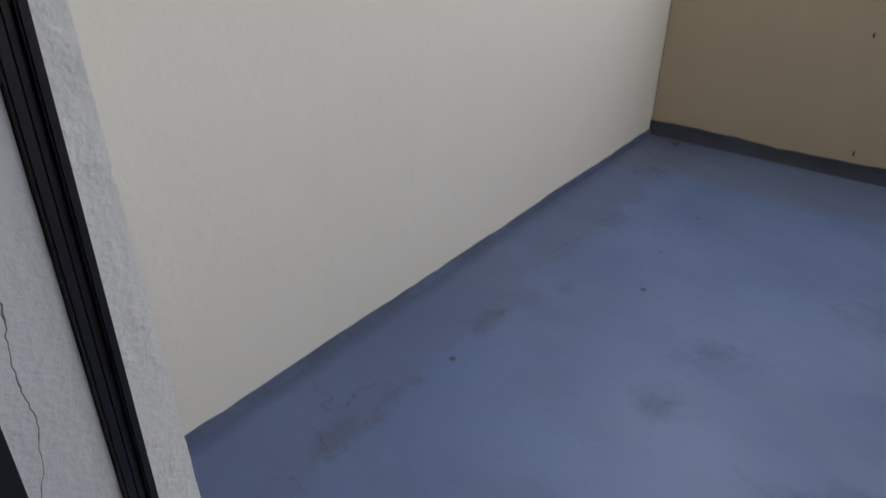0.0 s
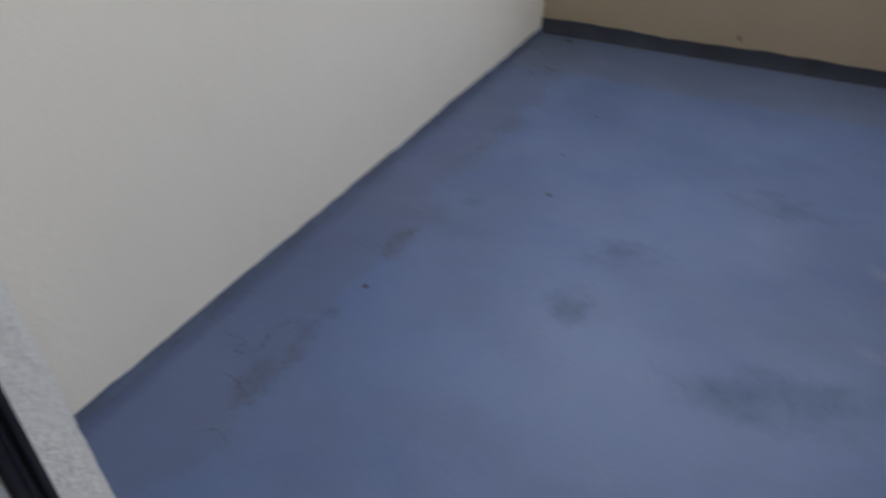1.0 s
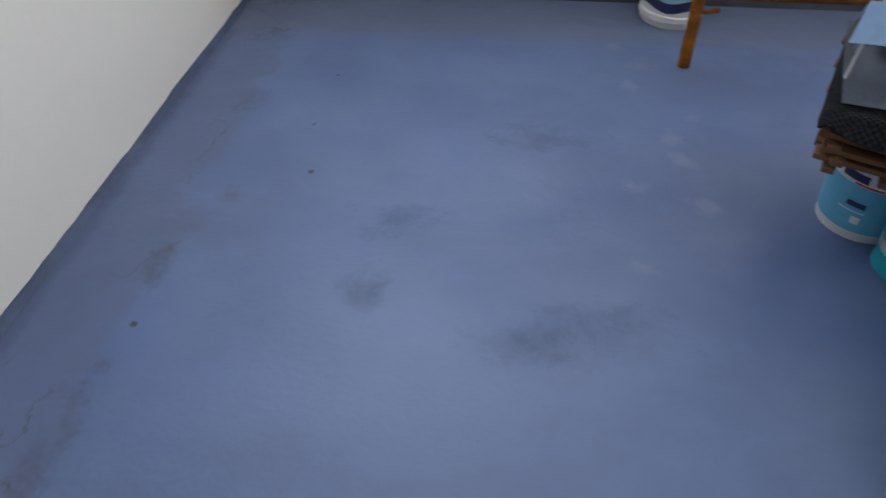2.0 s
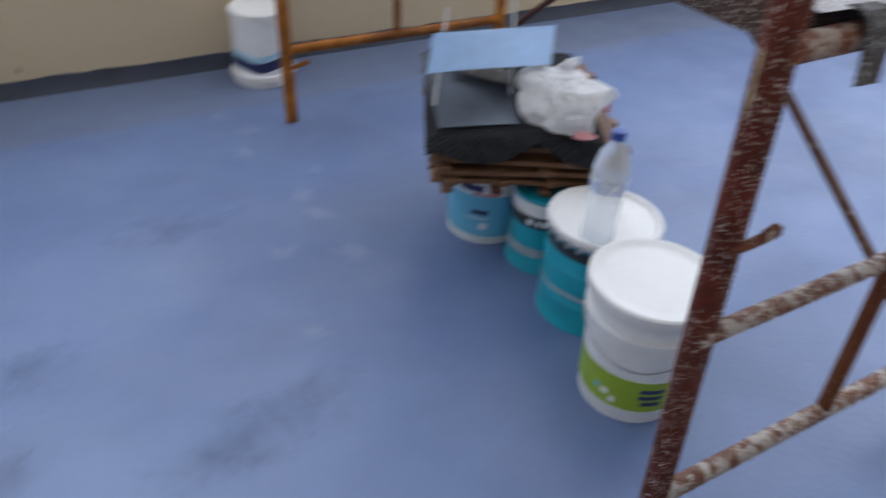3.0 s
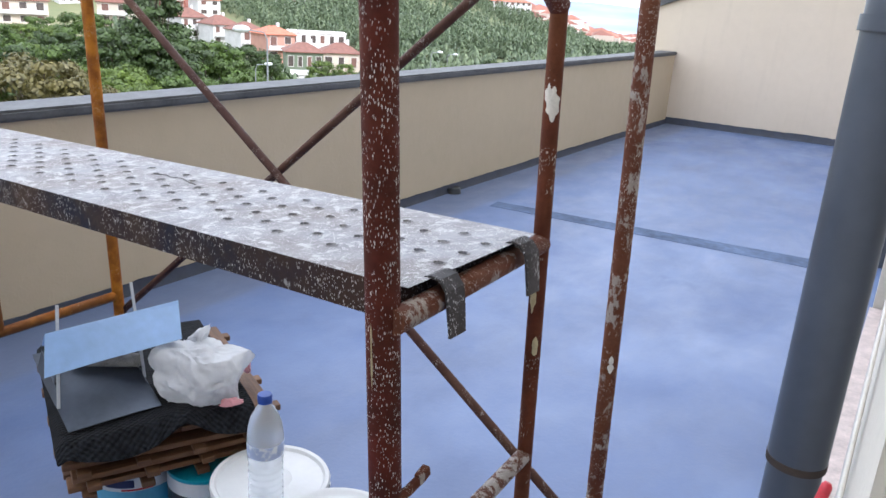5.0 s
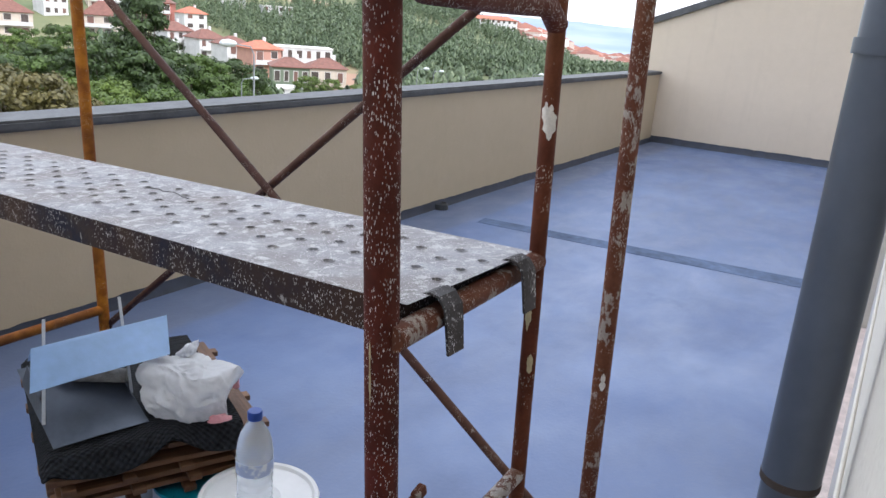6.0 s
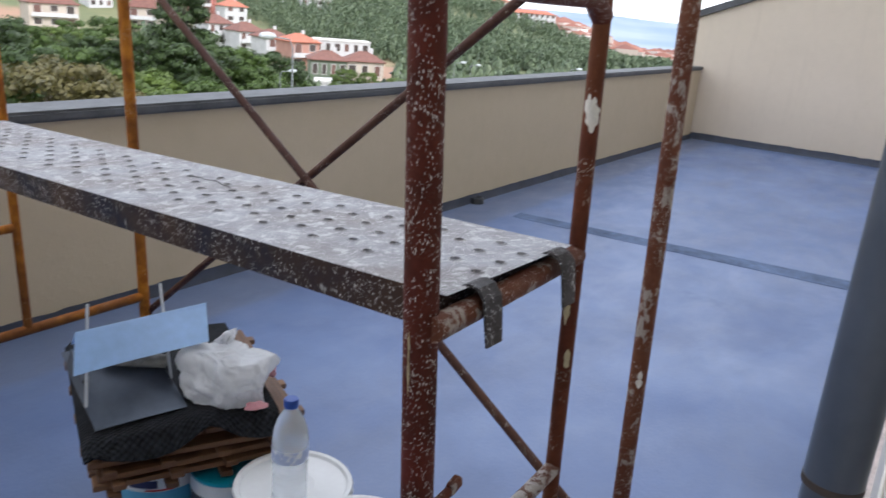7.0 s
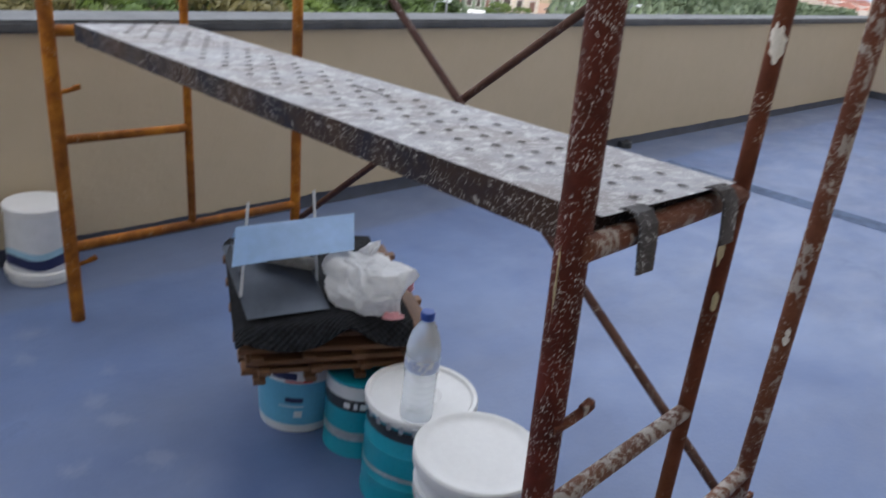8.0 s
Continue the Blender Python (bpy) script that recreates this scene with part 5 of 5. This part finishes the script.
def house(az, d, w, dep, h, wall, roof, rise, turn, label, balconies=False, bays=4, dz=0.0):
    """A house with storeys of framed windows and a hipped or flat roof. The front faces the terrace."""
    x, y = polar(az, d)
    t = thing("house", Matrix.Translation((x, y, terrain(x, y) - 0.6 + dz)) @ pose(0, 0, 0, 0, 0, -az + turn), label, "house", "houses across the valley")
    bm = bmesh.new()
    box(bm, (-w / 2, 0, 0), (w / 2, dep, h))
    part("wall", bm, WALLS[wall], t)
    bm = bmesh.new()
    e = 0.5
    if rise > 0:
        k = min(w, dep) * 0.38
        lo = [bm.verts.new(c) for c in ((-w / 2 - e, -e, h), (w / 2 + e, -e, h), (w / 2 + e, dep + e, h), (-w / 2 - e, dep + e, h))]
        lo2 = [bm.verts.new(v.co + Vector((0, 0, 0.18))) for v in lo]
        hi = [bm.verts.new(c) for c in ((-w / 2 + k, dep / 2, h + rise), (w / 2 - k, dep / 2, h + rise))]
        bm.faces.new(lo[::-1])
        for i in range(4):
            bm.faces.new((lo[i], lo[(i + 1) % 4], lo2[(i + 1) % 4], lo2[i]))
        bm.faces.new((lo2[0], lo2[1], hi[1], hi[0]))
        bm.faces.new((lo2[1], lo2[2], hi[1]))
        bm.faces.new((lo2[2], lo2[3], hi[0], hi[1]))
        bm.faces.new((lo2[3], lo2[0], hi[0]))
    else:
        box(bm, (-w / 2 - 0.2, -0.2, h), (w / 2 + 0.2, dep + 0.2, h + 0.35))
    rf = part("roof", bm, ROOFS[roof], t)
    if rise > 0:
        bm = bmesh.new()
        box(bm, (w * 0.18, dep * 0.55, h + rise * 0.3), (w * 0.18 + 0.7, dep * 0.55 + 0.6, h + rise + 0.7))
        part("chimney", bm, WALLS["white"], rf)
    floors = max(1, int((h + 0.3) / 2.9))
    for f in range(floors):
        for b in range(bays):
            cx = -w / 2 + w * (b + 0.5) / bays
            door = balconies and f > 0 and b % 2 == 0
            tall, wide = h / floors * (0.62 if door else 0.44), min(1.9, w / bays * (0.55 if (b + f) % 3 == 0 else 0.42))
            z = 0.6 + f * h / floors + h / floors * (0.1 if door else 0.28)
            bm = bmesh.new()
            box(bm, (cx - wide / 2 - 0.12, -0.06, z - 0.12), (cx + wide / 2 + 0.12, 0.02, z + tall + 0.12))
            win = part("window", bm, M_FRAMEWHITE, t)
            bm = bmesh.new()
            box(bm, (cx - wide / 2, -0.09, z), (cx + wide / 2, -0.05, z + tall))
            part("pane", bm, M_SHUTTER if (b * 2 + f) % 3 == 1 else M_GLASSDARK, win)
        if balconies and f > 0:
            bm = bmesh.new()
            box(bm, (-w * 0.46, -1.2, f * h / floors + 0.1), (w * 0.46, 0, f * h / floors + 0.3))
            box(bm, (-w * 0.46, -1.2, f * h / floors + 0.3), (w * 0.46, -1.08, f * h / floors + 1.2))
            part("balcony", bm, WALLS["white"], t, "white balcony")
    return t


house(29.6, 250, 13, 10, 7.2, "cream", "brown", 3.2, 14, "cream two-storey house with brown tiled roof", True, 3, dz=1.8)
house(34.9, 255, 9.5, 9, 7.0, "cream", "brown", 4.2, -18, "cream house with brown hipped roof", True, 2, dz=1.8)
house(37.2, 262, 4.5, 7, 6.0, "slate", "dark", 1.6, 10, "small dark slate-grey house among the trees", bays=1, dz=1.2)
house(36.0, 318, 19, 12, 15, "cream", "flat", 0, 8, "tall cream apartment block on the hillside", True, 5, dz=-3)
house(38.6, 300, 9.0, 9, 7.2, "red", "brown", 2.4, -10, "red brick house with brown roof", True, 3, dz=0.5)
house(41.0, 290, 8.0, 9, 6.0, "white", "orange", 2.3, 22, "white house with orange tiled roof", bays=2, dz=0.6)
house(32.4, 300, 8.0, 9, 7.0, "white", "orange", 2.3, 22, "white house with orange roof higher on the slope", bays=3, dz=0)
house(40.0, 238, 8.0, 9, 6.6, "white", "brown", 2.6, 28, "white terraced house with brown roof and balconies", True, 3, dz=0.8)
house(42.1, 230, 8.0, 9, 6.2, "white", "brown", 2.6, 28, "white terraced house with brown roof", True, 3, dz=0.4)
house(43.9, 212, 7.0, 9, 6.6, "white", "brown", 2.2, 28, "white end house with balconies and brown roof", True, 2)
house(45.8, 196, 7.6, 9, 7.2, "pink", "orange", 2.0, 26, "salmon pink house with white balconies and orange roof", True, 2)
house(47.5, 177, 8.2, 9, 5.0, "green", "brown", 2.0, 6, "grey-green house with brown tiled roof", bays=4)
house(50.1, 180, 8.6, 9, 5.0, "cream", "brown", 2.2, 6, "cream house with brown tiled roof and balcony", True, 3)
house(48.4, 200, 14, 8, 8.0, "white", "flat", 0, 6, "long pale building with flat roof behind the houses", bays=6)
house(47.2, 150, 6.5, 6, 2.8, "white", "flat", 0, 8, "low white garage in front of the houses", bays=2)
house(53.0, 178, 6.0, 7, 3.0, "cream", "dark", 1.4, -14, "small house with dark grey roof", bays=2)
house(62.0, 425, 24, 11, 8.5, "white", "orange", 2.0, 16, "long white apartment block on the ridge", bays=8, dz=0)
house(59.6, 455, 15, 11, 6.5, "white", "orange", 2.0, 16, "white house on the ridge", bays=5, dz=0)
house(64.4, 440, 12, 10, 7.5, "grey", "brown", 2.0, 6, "grey house on the ridge", bays=4, dz=0)
house(46.5, 330, 12, 9, 6.0, "white", "flat", 0, 10, "white house high on the green slope", bays=4, dz=0)
house(43.5, 345, 10, 9, 6.0, "white", "orange", 2, 10, "white house with orange roof high on the slope", bays=3, dz=0)

# town in the distance: too small to tell apart
rnd = random.Random(5)
vw, fw = [], []
vr, fr = [], []
for i in range(820):
    az, d = rnd.uniform(63, 80), rnd.uniform(430, 1200) if i % 2 else rnd.uniform(430, 700)
    x, y = polar(az, d)
    z = terrain(x, y) + max(0, (d - 560) * 0.024)
    w, h = rnd.uniform(7, 15), rnd.uniform(5, 12)
    a = rnd.uniform(-0.5, 0.5) - radians(az)
    ca, sa = math.cos(a), math.sin(a)
    corner = [(x + (p * ca - q * sa) * w / 2, y + (p * sa + q * ca) * w / 2) for p, q in ((-1, -1), (1, -1), (1, 1), (-1, 1))]
    k = len(vw)
    vw += [(*c, z - 3) for c in corner] + [(*c, z + h) for c in corner]
    fw += [tuple(k + j for j in f) for f in ((0, 1, 5, 4), (1, 2, 6, 5), (2, 3, 7, 6), (3, 0, 4, 7))]
    k = len(vr)
    vr += [(*c, z + h) for c in corner] + [(x, y, z + h + w * 0.22)]
    fr += [tuple(k + j for j in f) for f in ((0, 1, 4), (1, 2, 4), (2, 3, 4), (3, 0, 4))]
m = Mat("town_walls", 0.85)
m.color(m.mix(m.island(), (0.38, 0.31, 0.26), (0.62, 0.60, 0.57)))
me = bpy.data.meshes.new("town_wall")
me.from_pydata(vw, [], fw)
me.materials.append(m.m)
town = tagged(new("town", me), "distant town of white houses with orange roofs", "town", kind="stuff")
m2 = Mat("town_roofs", 0.8)
m2.color(m2.mix(m2.island(), (0.13, 0.05, 0.036), (0.25, 0.10, 0.066)))
me = bpy.data.meshes.new("town_roof")
me.from_pydata(vr, [], fr)
me.materials.append(m2.m)
tr = new("roof", me)
tr.parent = town

# street lamps along the road below
M_LAMP = plain("lamp_grey", (0.16, 0.17, 0.18), 0.5, 0.2, 0.1, 3, 0.0)
M_LAMPHEAD = plain("lamp_head_grey", (0.42, 0.44, 0.46), 0.4, 0.2, 0.1, 3, 0.0)
for az, d, top in ((44.9, 36, -0.15), (44.05, 70, -4.6), (56.6, 95, -4.3), (57.8, 110, -5.4), (65.0, 95, -3.9), (68.3, 120, -5.6)):
    x, y = polar(az, d)
    g = terrain(x, y)
    t = thing("street_lamp", Matrix.Translation((x, y, g)) @ pose(0, 0, 0, 0, 0, -az + (190 if d < 40 else 15)), "grey steel street lamp beside the road below", "street lamp", "street lamps")
    bm = bmesh.new()
    H0 = top - g
    tube(bm, [(0, 0, -0.3), (0, 0, H0 * 0.6), (0, 0, H0 - 0.4), (0.15, 0, H0 - 0.08), (0.9, 0, H0)], [0.07, 0.055, 0.045, 0.04, 0.03] if d > 40 else [0.06, 0.05, 0.04, 0.03, 0.025], 10)
    part("pole", bm, M_LAMP, t, smooth=True)
    bm = bmesh.new()
    tube(bm, [(0.75, 0, H0), (0.85, 0, H0 + 0.02), (1.1, 0, H0 + 0.03), (1.4, 0, H0 + 0.02), (1.5, 0, H0)], [0.05, 0.12, 0.17, 0.13, 0.03], 14)
    part("lamp_head", bm, M_LAMPHEAD, t, "pale grey lamp head")

# plaster and paint patches stuck to the scaffold uprights
M_BLOTCH = plain("dried_plaster", (0.66, 0.62, 0.56), 0.8, 0, 0.15, 60, 0.4)
M_YELLOWED = plain("yellowed_paint", (0.5, 0.42, 0.25), 0.7, 0, 0.2, 60, 0.3)


def blotch(base, z, r, tall, wide, mat, turn=0.0, fn=lean):
    """A ragged crust on the side of a tube that faces the doorway."""
    p = fn(base, z)
    to = math.degrees(math.atan2(2.37 - p.y, 1.70 - p.x)) + turn
    bm = bmesh.new()
    rows, cols = 17, 7
    grid = []
    for i in range(rows):
        s = i / (rows - 1) * 2 - 1
        half = wide * max(0.05, 1 - abs(s) ** 4) * (0.82 + 0.75 * noise.noise(Vector((z * 9, s * 3.3, 1))))
        q = fn(base, z + s * tall / 2)
        grid.append([bm.verts.new((q.x - p.x + (r + 0.0006 + 0.0016 * (1 - abs(2 * j / (cols - 1) - 1)) * (1 - s * s)) * math.cos(radians(to + (2 * j / (cols - 1) - 1) * half)),
                                   q.y - p.y + (r + 0.0006 + 0.0016 * (1 - abs(2 * j / (cols - 1) - 1)) * (1 - s * s)) * math.sin(radians(to + (2 * j / (cols - 1) - 1) * half)), q.z - p.z)) for j in range(cols)])
    for a, b in zip(grid, grid[1:]):
        for j in range(cols - 1):
            bm.faces.new((a[j], a[j + 1], b[j + 1], b[j]))
    holder = bpy.data.objects["scaffold_ladder"]
    part("plaster_crust", bm, mat, holder, "dried pale plaster crust", smooth=True, at=Matrix.Translation(p - Vector((NEAR_A.x, NEAR_A.y, 0))))


INNER, LEG_B = NEAR_A + FRAME_W * 0.489, NEAR_A + FRAME_W
blotch(INNER, 1.385, 0.0155, 0.062, 46, M_BLOTCH, 8)
blotch(INNER, 1.40, 0.0155, 0.04, 30, M_BLOTCH, -25)
blotch(INNER, 1.04, 0.0155, 0.09, 30, M_YELLOWED, -25)
blotch(INNER, 0.93, 0.0155, 0.04, 22, M_YELLOWED, 15)
blotch(LEG_B, 0.70, 0.0218, 0.05, 18, M_BLOTCH, 12)
blotch(NEAR_A, 1.08, 0.0242, 0.10, 5, M_YELLOWED, -38, lean_a)

# scrap of wire on the board and two nails in the parapet
M_WIRE = plain("dark_wire", (0.05, 0.045, 0.042), 0.6, 0.4, 0.2, 60, 0.1)
t = thing("wire_scrap", pose(2.782, 3.70, 1.1335), "thin dark curl of wire lying on the board", "wire")
bm = bmesh.new()
tube(bm, [(x, y, 0.0035 - 0.0415 * y) for x, y in ((0.006, 0.08), (0.014, 0.05), (0.004, 0.028), (0.012, 0.0), (0.002, -0.03), (-0.006, -0.045), (-0.012, -0.075))], 0.001, 6)
part("strand", bm, M_WIRE, t, smooth=True)
for x, z in ((1.651, 0.121), (1.59, 0.627)):
    t = thing("nail", pose(x, PY0 + 0.004, z), "short rusty nail stuck in the parapet", "nail", "nails in the parapet")
    bm = bmesh.new()
    tube(bm, [(0, 0.01, 0), (0, -0.012, -0.002), (0.002, -0.018, -0.012)], [0.004, 0.004, 0.003], 8)
    part("shank", bm, M_WIRE, t)
